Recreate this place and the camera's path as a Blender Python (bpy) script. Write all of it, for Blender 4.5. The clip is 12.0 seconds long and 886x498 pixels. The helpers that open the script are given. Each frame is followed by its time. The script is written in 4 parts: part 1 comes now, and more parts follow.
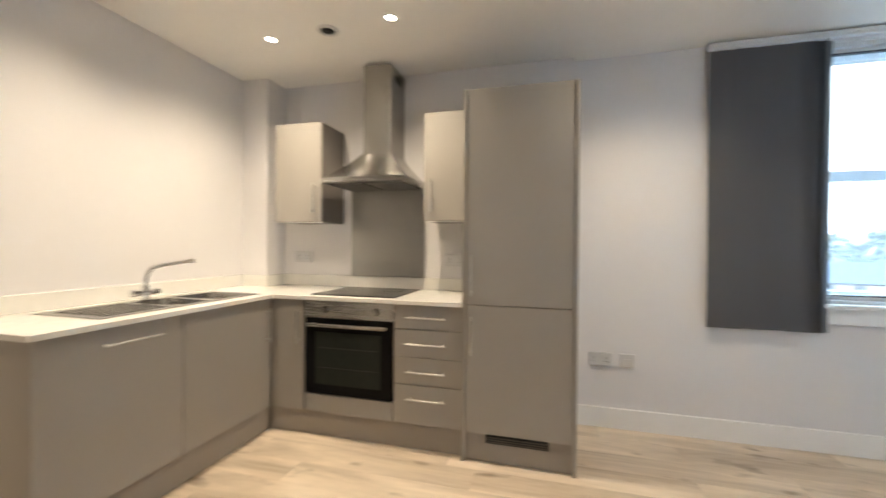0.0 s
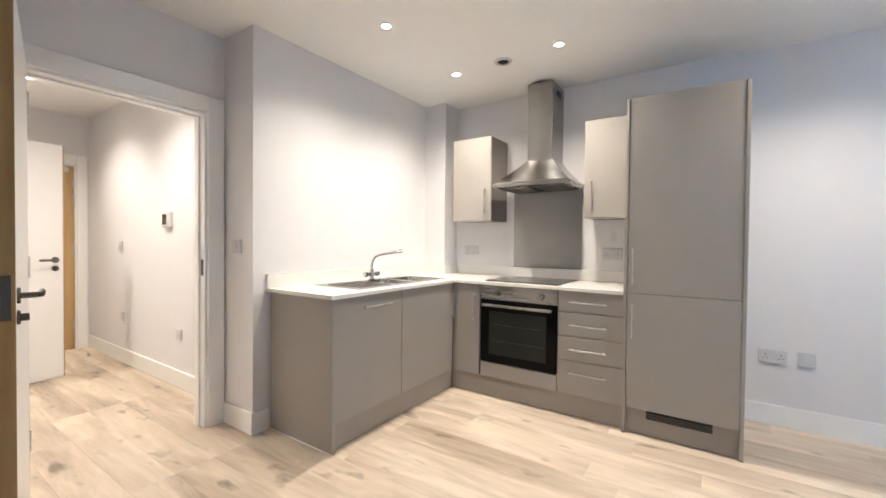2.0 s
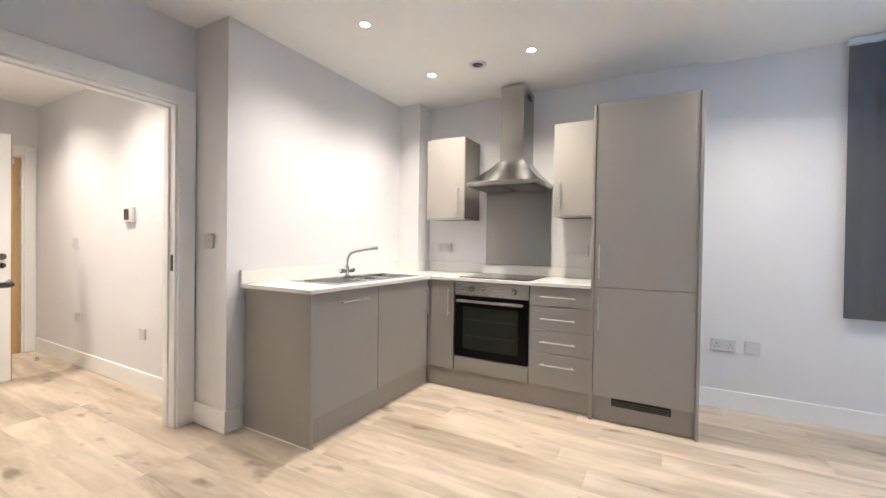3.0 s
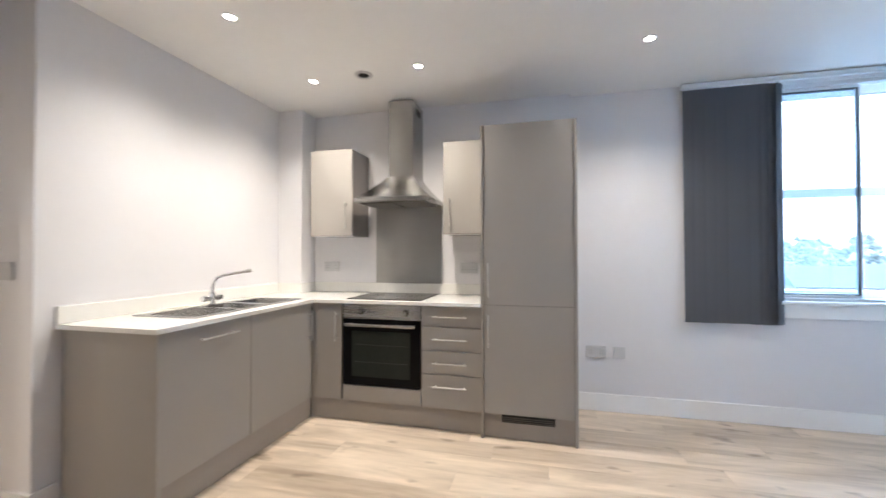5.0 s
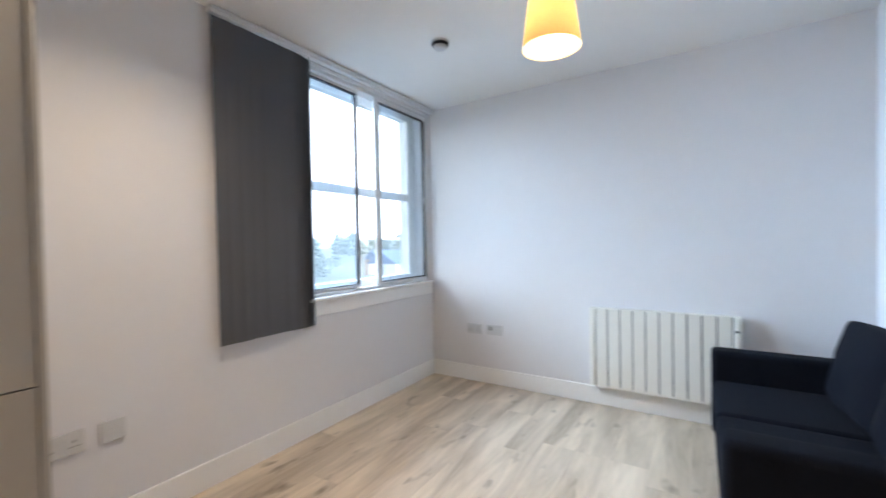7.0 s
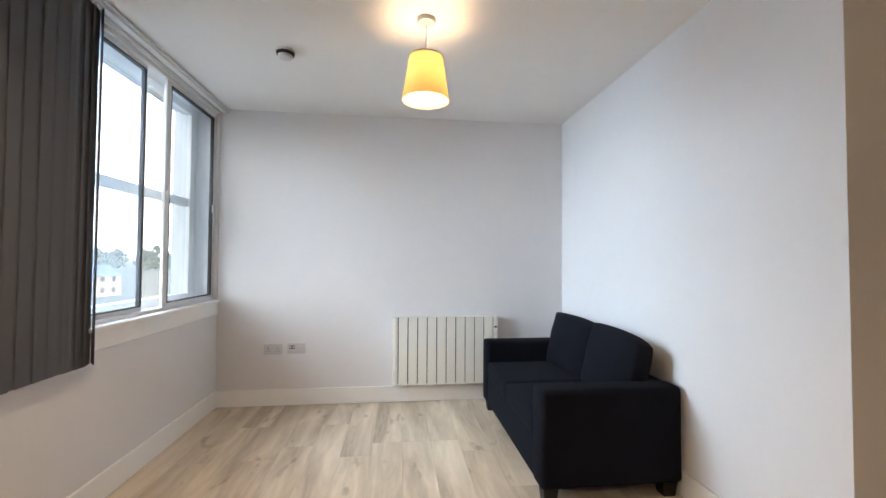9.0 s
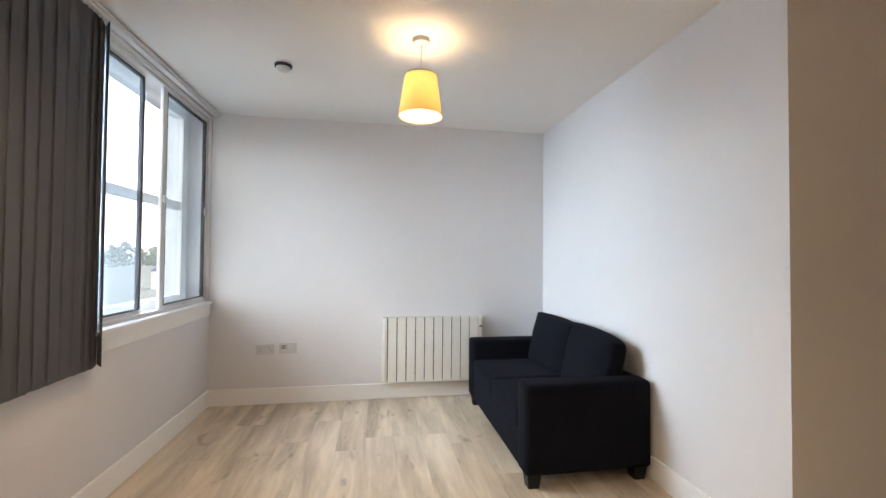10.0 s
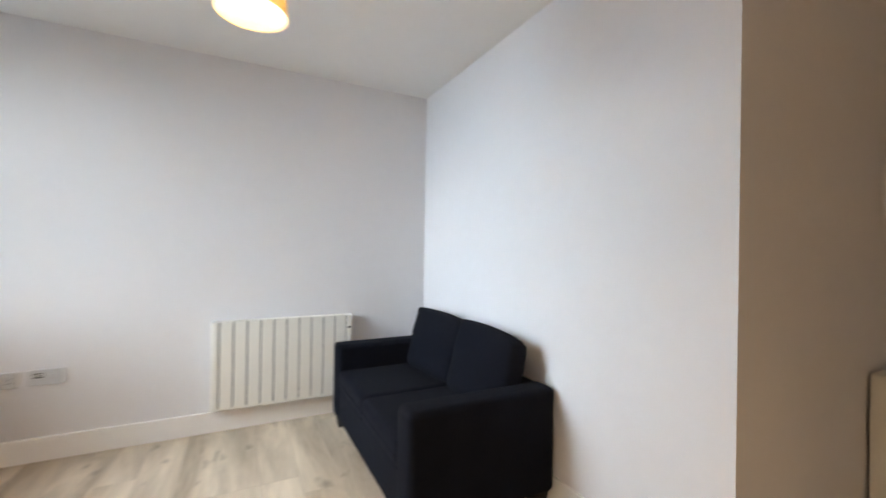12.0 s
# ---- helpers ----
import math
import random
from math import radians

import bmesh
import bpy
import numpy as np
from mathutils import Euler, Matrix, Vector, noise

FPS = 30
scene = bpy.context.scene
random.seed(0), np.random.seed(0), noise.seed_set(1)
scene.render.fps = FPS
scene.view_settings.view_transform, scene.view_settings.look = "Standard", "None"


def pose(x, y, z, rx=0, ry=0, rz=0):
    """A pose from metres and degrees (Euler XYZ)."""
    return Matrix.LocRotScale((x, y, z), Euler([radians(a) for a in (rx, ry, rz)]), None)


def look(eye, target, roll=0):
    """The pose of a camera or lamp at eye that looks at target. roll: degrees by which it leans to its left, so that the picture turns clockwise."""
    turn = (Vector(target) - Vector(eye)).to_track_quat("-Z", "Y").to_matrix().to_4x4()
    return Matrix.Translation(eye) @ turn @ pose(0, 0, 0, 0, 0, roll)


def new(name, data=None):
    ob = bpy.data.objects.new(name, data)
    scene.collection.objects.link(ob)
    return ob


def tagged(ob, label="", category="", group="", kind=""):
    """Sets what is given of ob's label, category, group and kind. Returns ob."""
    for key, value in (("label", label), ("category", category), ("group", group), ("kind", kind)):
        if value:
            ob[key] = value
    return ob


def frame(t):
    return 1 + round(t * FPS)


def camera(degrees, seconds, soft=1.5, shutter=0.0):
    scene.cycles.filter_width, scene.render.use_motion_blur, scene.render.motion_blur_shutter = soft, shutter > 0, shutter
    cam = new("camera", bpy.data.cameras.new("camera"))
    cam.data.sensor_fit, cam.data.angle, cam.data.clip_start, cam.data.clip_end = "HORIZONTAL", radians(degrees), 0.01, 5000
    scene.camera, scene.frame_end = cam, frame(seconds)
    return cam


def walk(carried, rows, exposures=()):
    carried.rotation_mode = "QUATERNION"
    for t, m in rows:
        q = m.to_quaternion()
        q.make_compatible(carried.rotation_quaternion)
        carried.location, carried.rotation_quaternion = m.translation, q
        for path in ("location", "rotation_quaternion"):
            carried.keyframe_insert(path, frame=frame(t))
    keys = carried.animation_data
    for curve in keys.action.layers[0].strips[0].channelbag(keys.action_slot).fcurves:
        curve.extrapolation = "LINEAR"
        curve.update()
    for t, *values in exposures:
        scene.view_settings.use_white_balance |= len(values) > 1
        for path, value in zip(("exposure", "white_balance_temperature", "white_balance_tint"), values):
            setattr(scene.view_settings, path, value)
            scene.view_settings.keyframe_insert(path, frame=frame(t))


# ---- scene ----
import collections

cam = camera(95.6, 12.0, shutter=0.4)
PATH = [
    (0, (-0.036, -0.051, 1.21), (-0.561, 1.879, 1.194), 0.5),
    (0.5, (-0.101, -0.279, 1.227), (-1.156, 1.42, 1.206), 0.4),
    (1, (-0.067, -0.399, 1.224), (-1.319, 1.16, 1.224), 0.4),
    (1.5, (-0.06, -0.468, 1.221), (-1.291, 1.108, 1.216), 0.4),
    (2, (-0.069, -0.566, 1.187), (-1.18, 1.097, 1.151), 0.6),
    (2.5, (-0.076, -0.65, 1.149), (-1.091, 1.073, 1.103), 0.7),
    (4.5, (-0.144, -0.643, 1.174), (-0.884, 1.214, 1.231), 0.6),
    (5, (-0.111, -0.512, 1.217), (-0.597, 1.428, 1.245), -0.1),
    (5.5, (-0.098, -0.205, 1.246), (-0.181, 1.793, 1.245), -0.7),
    (6, (-0.179, 0.118, 1.267), (0.356, 2.045, 1.234), -1.2),
    (6.5, (-0.304, 0.452, 1.223), (0.911, 2.04, 1.22), -1.3),
    (7, (-0.23, 0.705, 1.234), (1.458, 1.777, 1.204), -1.1),
    (7.5, (-0.212, 0.943, 1.215), (1.738, 1.389, 1.195), -0.8),
    (9.5, (-0.714, 1.416, 1.226), (1.267, 1.151, 1.278), 0.4),
    (10, (-0.742, 1.45, 1.265), (1.231, 1.126, 1.309), 0.5),
    (10.5, (-0.748, 1.462, 1.254), (1.216, 1.086, 1.301), 0.8),
    (11, (-0.708, 1.469, 1.239), (1.246, 1.044, 1.273), 1.1),
    (11.5, (-0.486, 1.41, 1.259), (1.444, 0.885, 1.255), 1.4),
    (12, (-0.111, 1.255, 1.222), (1.668, 0.342, 1.228), 0.9),
]
EXPOSURES = [(0, 1.25, 7200, 10), (0.5, 1.5, 6600, 11), (1.5, 1.64, 6150, 11), (2.5, 1.6, 6000, 11), (4.5, 1.6, 5950, 11), (5.5, 1.22, 5900, 12), (6.5, 1.02, 7000, 14), (7, 1.1, 7100, 15), (7.5, 0.82, 6800, 14), (9.5, 0.94, 8700, 19), (12, 0.94, 8800, 19)]
walk(cam, [(t, look(eye, target, roll)) for t, eye, target, roll in PATH], EXPOSURES)

# ---- plan, in metres ----
CEIL = 2.48
NORTH, NORTH_K = 2.844, 2.785       # window wall; kitchen's lined wall
EAST, SOFA_WALL, CORNER = 2.936, -0.135, 0.581
WEST_K, WEST_D, STEP = -2.376, -2.70, 0.816
SOUTH = -2.5
HALL_N, HALL_S, HALL_END = 0.93, -0.3, -5.70

# ---- world, sun and lamps ----
world = bpy.data.worlds.new("world")
scene.world = world
world.use_nodes = True
wn = world.node_tree
sky = wn.nodes.new("ShaderNodeTexSky")
sky.sky_type, sky.sun_disc = "NISHITA", False
sky.sun_elevation, sky.sun_rotation = radians(38), radians(200)
sky.air_density, sky.dust_density = 1.0, 5.0
wn.links.new(sky.outputs[0], wn.nodes["Background"].inputs[0])
wn.nodes["Background"].inputs[1].default_value = 0.15
SUN = bpy.data.lights.new("sun", "SUN")
SUN.energy, SUN.angle, SUN.color = 5.0, radians(0.6), (1, 0.95, 0.88)
new("sun", SUN).matrix_world = look((5, -20, 16), (0, 0, 0))
SPOT_W, HALL_W, PENDANT_W, WINDOW_W = 33.5, 41.0, 15.0, 31.0
WARM = (1.0, 0.87, 0.70)


def lamp(name, kind, energy, m, colour, size=0.03):
    d = bpy.data.lights.new(name, kind)
    d.energy, d.color = energy, colour
    if kind == "SPOT":
        d.spot_size, d.spot_blend, d.shadow_soft_size = radians(138), 1.0, size
    elif kind == "POINT":
        d.shadow_soft_size = size
    ob = new(name, d)
    ob.matrix_world = m
    return ob


win = lamp("window_sky_light", "AREA", WINDOW_W, look((1.80, 3.26, 1.70), (1.7, 0.0, 0.5)), (0.46, 0.71, 1.0))
win.data.shape, win.data.size, win.data.size_y, win.data.spread = "RECTANGLE", 1.5, 1.5, radians(88)


# ---- materials ----
def mat(name, base, rough=0.5, metal=0.0, vary=0.06, scale=3.0, bump=0.0, bump_scale=200.0, stretch=(1, 1, 1), coat=0.0, per_object=0.0):
    m = bpy.data.materials.new(name)
    m.use_nodes = True
    n, k = m.node_tree.nodes, m.node_tree.links
    b = n["Principled BSDF"]
    b.inputs["Roughness"].default_value, b.inputs["Metallic"].default_value = rough, metal
    b.inputs["Coat Weight"].default_value = coat
    tc, mp = n.new("ShaderNodeTexCoord"), n.new("ShaderNodeMapping")
    mp.inputs["Scale"].default_value = stretch
    k.new(tc.outputs["Object"], mp.inputs[0])
    big, fine = n.new("ShaderNodeTexNoise"), n.new("ShaderNodeTexNoise")
    big.inputs["Scale"].default_value, fine.inputs["Scale"].default_value = scale, scale * 14
    big.inputs["Detail"].default_value = 4
    for x in (big, fine):
        k.new(mp.outputs[0], x.inputs["Vector"])
    add = n.new("ShaderNodeMath")
    add.operation = "MULTIPLY_ADD"
    k.new(fine.outputs[0], add.inputs[0])
    add.inputs[1].default_value = 0.4
    k.new(big.outputs[0], add.inputs[2])
    ramp = n.new("ShaderNodeMapRange")
    k.new(add.outputs[0], ramp.inputs[0])
    ramp.inputs[1].default_value, ramp.inputs[2].default_value = 0.4, 1.0
    ramp.inputs[3].default_value, ramp.inputs[4].default_value = 1 - vary, 1 + vary
    mul = n.new("ShaderNodeVectorMath")
    mul.operation = "SCALE"
    mul.inputs[0].default_value = base
    k.new(ramp.outputs[0], mul.inputs["Scale"])
    k.new(mul.outputs[0], b.inputs["Base Color"])
    rr = n.new("ShaderNodeMapRange")
    k.new(add.outputs[0], rr.inputs[0])
    rr.inputs[1].default_value, rr.inputs[2].default_value = 0.4, 1.0
    rr.inputs[3].default_value, rr.inputs[4].default_value = max(0.02, rough * 0.88), min(1, rough * 1.12)
    k.new(rr.outputs[0], b.inputs["Roughness"])
    if bump:
        t, bp = n.new("ShaderNodeTexNoise"), n.new("ShaderNodeBump")
        t.inputs["Scale"].default_value = bump_scale
        k.new(mp.outputs[0], t.inputs["Vector"])
        k.new(t.outputs[0], bp.inputs["Height"])
        bp.inputs["Strength"].default_value, bp.inputs["Distance"].default_value = bump, 0.002
        k.new(bp.outputs[0], b.inputs["Normal"])
    return m


def glow(name, colour, strength):
    m = bpy.data.materials.new(name)
    m.use_nodes = True
    b = m.node_tree.nodes["Principled BSDF"]
    b.inputs["Base Color"].default_value = (*colour, 1)
    b.inputs["Emission Color"].default_value, b.inputs["Emission Strength"].default_value = (*colour, 1), strength
    return m


def wood(name, dark, light, knots=True, along="x", rough=0.45):
    """Grain that runs along one axis, shifted from piece to piece."""
    m = bpy.data.materials.new(name)
    m.use_nodes = True
    n, k = m.node_tree.nodes, m.node_tree.links
    b = n["Principled BSDF"]
    tc, mp, info = n.new("ShaderNodeTexCoord"), n.new("ShaderNodeMapping"), n.new("ShaderNodeObjectInfo")
    mp.inputs["Scale"].default_value = (0.7, 4.2, 4.2) if along == "x" else (9, 9, 0.7)
    k.new(tc.outputs["Object"], mp.inputs[0])
    off = n.new("ShaderNodeVectorMath")
    off.operation = "MULTIPLY_ADD"
    off.inputs[0].default_value = (37, 61, 23)
    k.new(info.outputs["Random"], off.inputs[1])
    k.new(mp.outputs[0], off.inputs[2])
    g = n.new("ShaderNodeTexNoise")
    g.inputs["Scale"].default_value, g.inputs["Detail"].default_value, g.inputs["Roughness"].default_value, g.inputs["Distortion"].default_value = 1.3, 5, 0.56, 0.6
    k.new(off.outputs[0], g.inputs["Vector"])
    fine = n.new("ShaderNodeTexNoise")
    fine.inputs["Scale"].default_value, fine.inputs["Detail"].default_value = 9.0, 3
    k.new(off.outputs[0], fine.inputs["Vector"])
    s = n.new("ShaderNodeMath")
    s.operation = "MULTIPLY_ADD"
    k.new(fine.outputs[0], s.inputs[0])
    s.inputs[1].default_value = 0.15
    k.new(g.outputs[0], s.inputs[2])
    ramp = n.new("ShaderNodeValToRGB")
    e = ramp.color_ramp.elements
    e[0].position, e[0].color, e[1].position, e[1].color = 0.34, (*dark, 1), 0.74, (*light, 1)
    k.new(s.outputs[0], ramp.inputs[0])
    tone = n.new("ShaderNodeMapRange")
    k.new(info.outputs["Random"], tone.inputs[0])
    tone.inputs[3].default_value, tone.inputs[4].default_value = 0.975, 1.02
    mul = n.new("ShaderNodeVectorMath")
    mul.operation = "SCALE"
    k.new(ramp.outputs[0], mul.inputs[0])
    k.new(tone.outputs[0], mul.inputs["Scale"])
    colour = mul.outputs[0]
    if knots:
        kn, kmap = n.new("ShaderNodeTexNoise"), n.new("ShaderNodeMapping")
        kmap.inputs["Scale"].default_value = (6.0, 2.2, 1.0)
        k.new(off.outputs[0], kmap.inputs[0])
        k.new(kmap.outputs[0], kn.inputs["Vector"])
        kn.inputs["Scale"].default_value, kn.inputs["Detail"].default_value = 1.0, 2
        kr = n.new("ShaderNodeMapRange")
        k.new(kn.outputs[0], kr.inputs[0])
        kr.inputs[1].default_value, kr.inputs[2].default_value, kr.inputs[4].default_value = 0.635, 0.77, 0.8
        mix = n.new("ShaderNodeMix")
        mix.data_type = "RGBA"
        k.new(kr.outputs[0], mix.inputs["Factor"])
        k.new(colour, mix.inputs["A"])
        mix.inputs["B"].default_value = (dark[0] * 0.5, dark[1] * 0.48, dark[2] * 0.45, 1)
        colour = mix.outputs["Result"]
    k.new(colour, b.inputs["Base Color"])
    b.inputs["Roughness"].default_value = rough
    bp = n.new("ShaderNodeBump")
    bp.inputs["Strength"].default_value, bp.inputs["Distance"].default_value = 0.15, 0.001
    k.new(s.outputs[0], bp.inputs["Height"])
    k.new(bp.outputs[0], b.inputs["Normal"])
    return m


def glass(name, colour=(0.88, 0.94, 0.985)):
    m = bpy.data.materials.new(name)
    m.use_nodes = True
    n, k = m.node_tree.nodes, m.node_tree.links
    t, g, mix = n.new("ShaderNodeBsdfTransparent"), n.new("ShaderNodeBsdfGlossy"), n.new("ShaderNodeMixShader")
    t.inputs[0].default_value = (*colour, 1)
    # pale translucent layer added to the pane, imitating haze over the view
    veil, veiled = n.new("ShaderNodeBsdfTranslucent"), n.new("ShaderNodeMixShader")
    veil.inputs[0].default_value = (0.80, 0.88, 0.95, 1)
    veiled.inputs[0].default_value = 0.017
    k.new(t.outputs[0], veiled.inputs[1])
    k.new(veil.outputs[0], veiled.inputs[2])
    g.inputs["Roughness"].default_value = 0.01
    mix.inputs[0].default_value = 0.05
    k.new(veiled.outputs[0], mix.inputs[1])
    k.new(g.outputs[0], mix.inputs[2])
    k.new(mix.outputs[0], n["Material Output"].inputs[0])
    return m


def shade_cloth(name, colour):
    m = bpy.data.materials.new(name)
    m.use_nodes = True
    n, k = m.node_tree.nodes, m.node_tree.links
    d, t, mix, w = n.new("ShaderNodeBsdfDiffuse"), n.new("ShaderNodeBsdfTranslucent"), n.new("ShaderNodeMixShader"), n.new("ShaderNodeTexNoise")
    w.inputs["Scale"].default_value = 260
    tc, vr, sc = n.new("ShaderNodeTexCoord"), n.new("ShaderNodeMapRange"), n.new("ShaderNodeVectorMath")
    k.new(tc.outputs["Object"], w.inputs["Vector"])
    k.new(w.outputs[0], vr.inputs[0])
    vr.inputs[3].default_value, vr.inputs[4].default_value = 0.8, 1.2
    sc.operation = "SCALE"
    sc.inputs[0].default_value = colour
    k.new(vr.outputs[0], sc.inputs["Scale"])
    for x in (d, t):
        k.new(sc.outputs[0], x.inputs[0])
    mix.inputs[0].default_value = 0.5
    k.new(d.outputs[0], mix.inputs[1])
    k.new(t.outputs[0], mix.inputs[2])
    k.new(mix.outputs[0], n["Material Output"].inputs[0])
    return m


WALL = mat("wall_paint", (0.74, 0.728, 0.737), 0.75, vary=0.025, scale=1.2, bump=0.12, bump_scale=160)
CEILING = mat("ceiling_paint", (0.83, 0.82, 0.80), 0.85, vary=0.025, scale=0.9, bump=0.1, bump_scale=120)
TRIM = mat("trim_satin_white", (0.87, 0.86, 0.845), 0.35, vary=0.02, scale=2, bump=0.04, bump_scale=60)
UNIT = mat("unit_taupe_laminate", (0.345, 0.322, 0.293), 0.58, vary=0.03, scale=2.5, bump=0.03, bump_scale=400)
PLINTH = mat("plinth_taupe", (0.31, 0.28, 0.25), 0.4, vary=0.05, scale=4)
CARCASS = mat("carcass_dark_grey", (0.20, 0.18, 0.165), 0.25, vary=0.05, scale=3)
QUARTZ = mat("worktop_white", (0.80, 0.79, 0.75), 0.22, vary=0.02, scale=20, coat=0.2)
STEEL = mat("brushed_steel", (0.37, 0.36, 0.345), 0.24, 1.0, vary=0.06, scale=4, stretch=(1, 1, 18), bump=0.012, bump_scale=90)
STEEL_H = mat("brushed_steel_across", (0.44, 0.43, 0.41), 0.27, 1.0, vary=0.03, scale=4, stretch=(1, 18, 18), bump=0.012, bump_scale=90)
STEEL.node_tree.nodes["Principled BSDF"].inputs["Anisotropic"].default_value = 0.8
STEEL.node_tree.nodes["Principled BSDF"].inputs["Anisotropic Rotation"].default_value = 0.25
CHROME = mat("chrome", (0.72, 0.72, 0.72), 0.09, 1.0, vary=0.04, scale=12)
NICKEL = mat("satin_nickel", (0.60, 0.59, 0.57), 0.3, 1.0, vary=0.06, scale=20)
DARK_METAL = mat("dark_polished_metal", (0.17, 0.165, 0.16), 0.25, 1.0, vary=0.06, scale=20)
FILTER = mat("filter_mesh", (0.17, 0.165, 0.16), 0.5, 0.5, vary=0.05, scale=10)
BLACK_GLASS = mat("black_glass", (0.006, 0.006, 0.007), 0.05, vary=0.1, scale=6)
OVEN_GLASS = mat("oven_window_glass", (0.026, 0.030, 0.026), 0.05, vary=0.15, scale=3)
for m in (BLACK_GLASS, OVEN_GLASS):
    m.node_tree.nodes["Principled BSDF"].inputs["Specular IOR Level"].default_value = 0.09
BLACK = mat("black_plastic", (0.015, 0.015, 0.016), 0.5, vary=0.1, scale=20)
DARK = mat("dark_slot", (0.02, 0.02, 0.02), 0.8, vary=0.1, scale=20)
SPLASH = mat("splashback_steel", (0.34, 0.335, 0.32), 0.36, 0.85, vary=0.025, scale=3, stretch=(1, 14, 14), bump=0.01, bump_scale=90)
# greyer than white plastic: shade of grazing ceiling light put into the base
PLASTIC = mat("white_plastic_dimmed", (0.60, 0.595, 0.595), 0.35, vary=0.02, scale=10)
HEATER = mat("heater_enamel", (0.80, 0.78, 0.72), 0.4, vary=0.03, scale=6)
BLIND = mat("blind_grey_fabric", (0.098, 0.101, 0.112), 0.85, vary=0.08, scale=5, bump=0.25, bump_scale=700, stretch=(1, 1, 0.4))
ALU = mat("white_aluminium", (0.70, 0.71, 0.72), 0.38, vary=0.03, scale=6)
SEAL = mat("dark_seal", (0.035, 0.035, 0.04), 0.55, vary=0.1, scale=12)
SOFA = mat("sofa_charcoal_weave", (0.0082, 0.0096, 0.0142), 0.97, vary=0.22, scale=6, bump=0.5, bump_scale=620)
SOFA.node_tree.nodes["Principled BSDF"].inputs["Specular IOR Level"].default_value = 0.04
SOFA.node_tree.nodes["Principled BSDF"].inputs["Sheen Weight"].default_value = 0.01
FOOT = mat("foot_black_wood", (0.006, 0.0055, 0.0055), 0.7, vary=0.2, scale=10)
OAK = wood("oak_lipping", (0.34, 0.20, 0.075), (0.52, 0.345, 0.155), False, "z")
PLANK = wood("oak_laminate", (0.335, 0.262, 0.19), (0.74, 0.625, 0.495))
PANE = glass("window_glass")
SHADE = shade_cloth("shade_mustard", (0.86, 0.62, 0.27))
LINER = shade_cloth("shade_white_liner", (0.92, 0.90, 0.86))
BULB = glow("bulb_glow", (1.0, 0.93, 0.80), 14)
SPOT_GLOW = glow("downlight_glow", (1.0, 0.93, 0.80), 25)
SCREEN = mat("grey_display", (0.045, 0.05, 0.05), 0.2, vary=0.1, scale=20)


# ---- mesh helpers ----
def box(bm, x0, x1, y0, y1, z0, z1, bevel=0.0, seg=2):
    r = bmesh.ops.create_cube(bm, size=1.0, matrix=Matrix.Translation(((x0 + x1) / 2, (y0 + y1) / 2, (z0 + z1) / 2)) @ Matrix.Diagonal((x1 - x0, y1 - y0, z1 - z0, 1)))
    if bevel:
        es = list({e for v in r["verts"] for e in v.link_edges})
        bmesh.ops.bevel(bm, geom=es, offset=bevel, segments=seg, affect="EDGES", profile=0.5)
    return bm


def slab(*a, **k):
    return box(bmesh.new(), *a, **k)


def rod(p, q, r, n=16, r2=None, bm=None):
    bm = bm or bmesh.new()
    p, q = Vector(p), Vector(q)
    m = Matrix.Translation((p + q) / 2) @ (q - p).to_track_quat("Z", "Y").to_matrix().to_4x4()
    bmesh.ops.create_cone(bm, cap_ends=True, segments=n, radius1=r, radius2=r if r2 is None else r2, depth=(q - p).length, matrix=m)
    return bm


def lathe(profile, n=32, bm=None):
    """Turns a profile of (radius, height) round the z axis."""
    bm = bm or bmesh.new()
    rings = []
    for r, z in profile:
        rings.append([bm.verts.new((r * math.cos(2 * math.pi * i / n), r * math.sin(2 * math.pi * i / n), z)) for i in range(n)])
    for a, b in zip(rings, rings[1:]):
        for i in range(n):
            bm.faces.new((a[i], a[(i + 1) % n], b[(i + 1) % n], b[i]))
    return bm


def tube(points, r, n=12):
    """A pipe along smooth points."""
    bm = bmesh.new()
    rings = []
    pts = [Vector(p) for p in points]
    for i, p in enumerate(pts):
        d = (pts[min(i + 1, len(pts) - 1)] - pts[max(i - 1, 0)]).normalized()
        q = d.to_track_quat("Z", "Y").to_matrix()
        rings.append([bm.verts.new(p + q @ Vector((r * math.cos(2 * math.pi * j / n), r * math.sin(2 * math.pi * j / n), 0))) for j in range(n)])
    for a, b in zip(rings, rings[1:]):
        for j in range(n):
            bm.faces.new((a[j], a[(j + 1) % n], b[(j + 1) % n], b[j]))
    bm.faces.new(rings[0][::-1])
    bm.faces.new(rings[-1])
    return bm


def mesh_of(name, bm, material, smooth=35):
    bmesh.ops.recalc_face_normals(bm, faces=bm.faces[:])
    me = bpy.data.meshes.new(name)
    bm.to_mesh(me)
    bm.free()
    me.materials.append(material)
    me.shade_smooth()
    me.set_sharp_from_angle(angle=radians(smooth))
    # broad flat faces stay flat beside their narrow eased edges
    edge_faces = collections.defaultdict(list)
    for f in me.polygons:
        for k in f.edge_keys:
            edge_faces[k].append(f)
    for e in me.edges:
        fs = edge_faces[e.key]
        if len(fs) == 2 and fs[0].normal.angle(fs[1].normal, 0) > 0.15 and max(f.area for f in fs) > 12 * min(f.area for f in fs):
            e.use_edge_sharp = True
    return me


def part(name, bm, material, parent, label="", at=None):
    ob = new(name, mesh_of(name, bm, material))
    ob.parent = parent
    if at is not None:
        ob.matrix_basis = at
    return tagged(ob, label)


def thing(name, label, category, m=None, group=""):
    ob = new(name)
    ob.empty_display_size = 0.1
    if m is not None:
        ob.matrix_basis = m
    return tagged(ob, label, category, group)


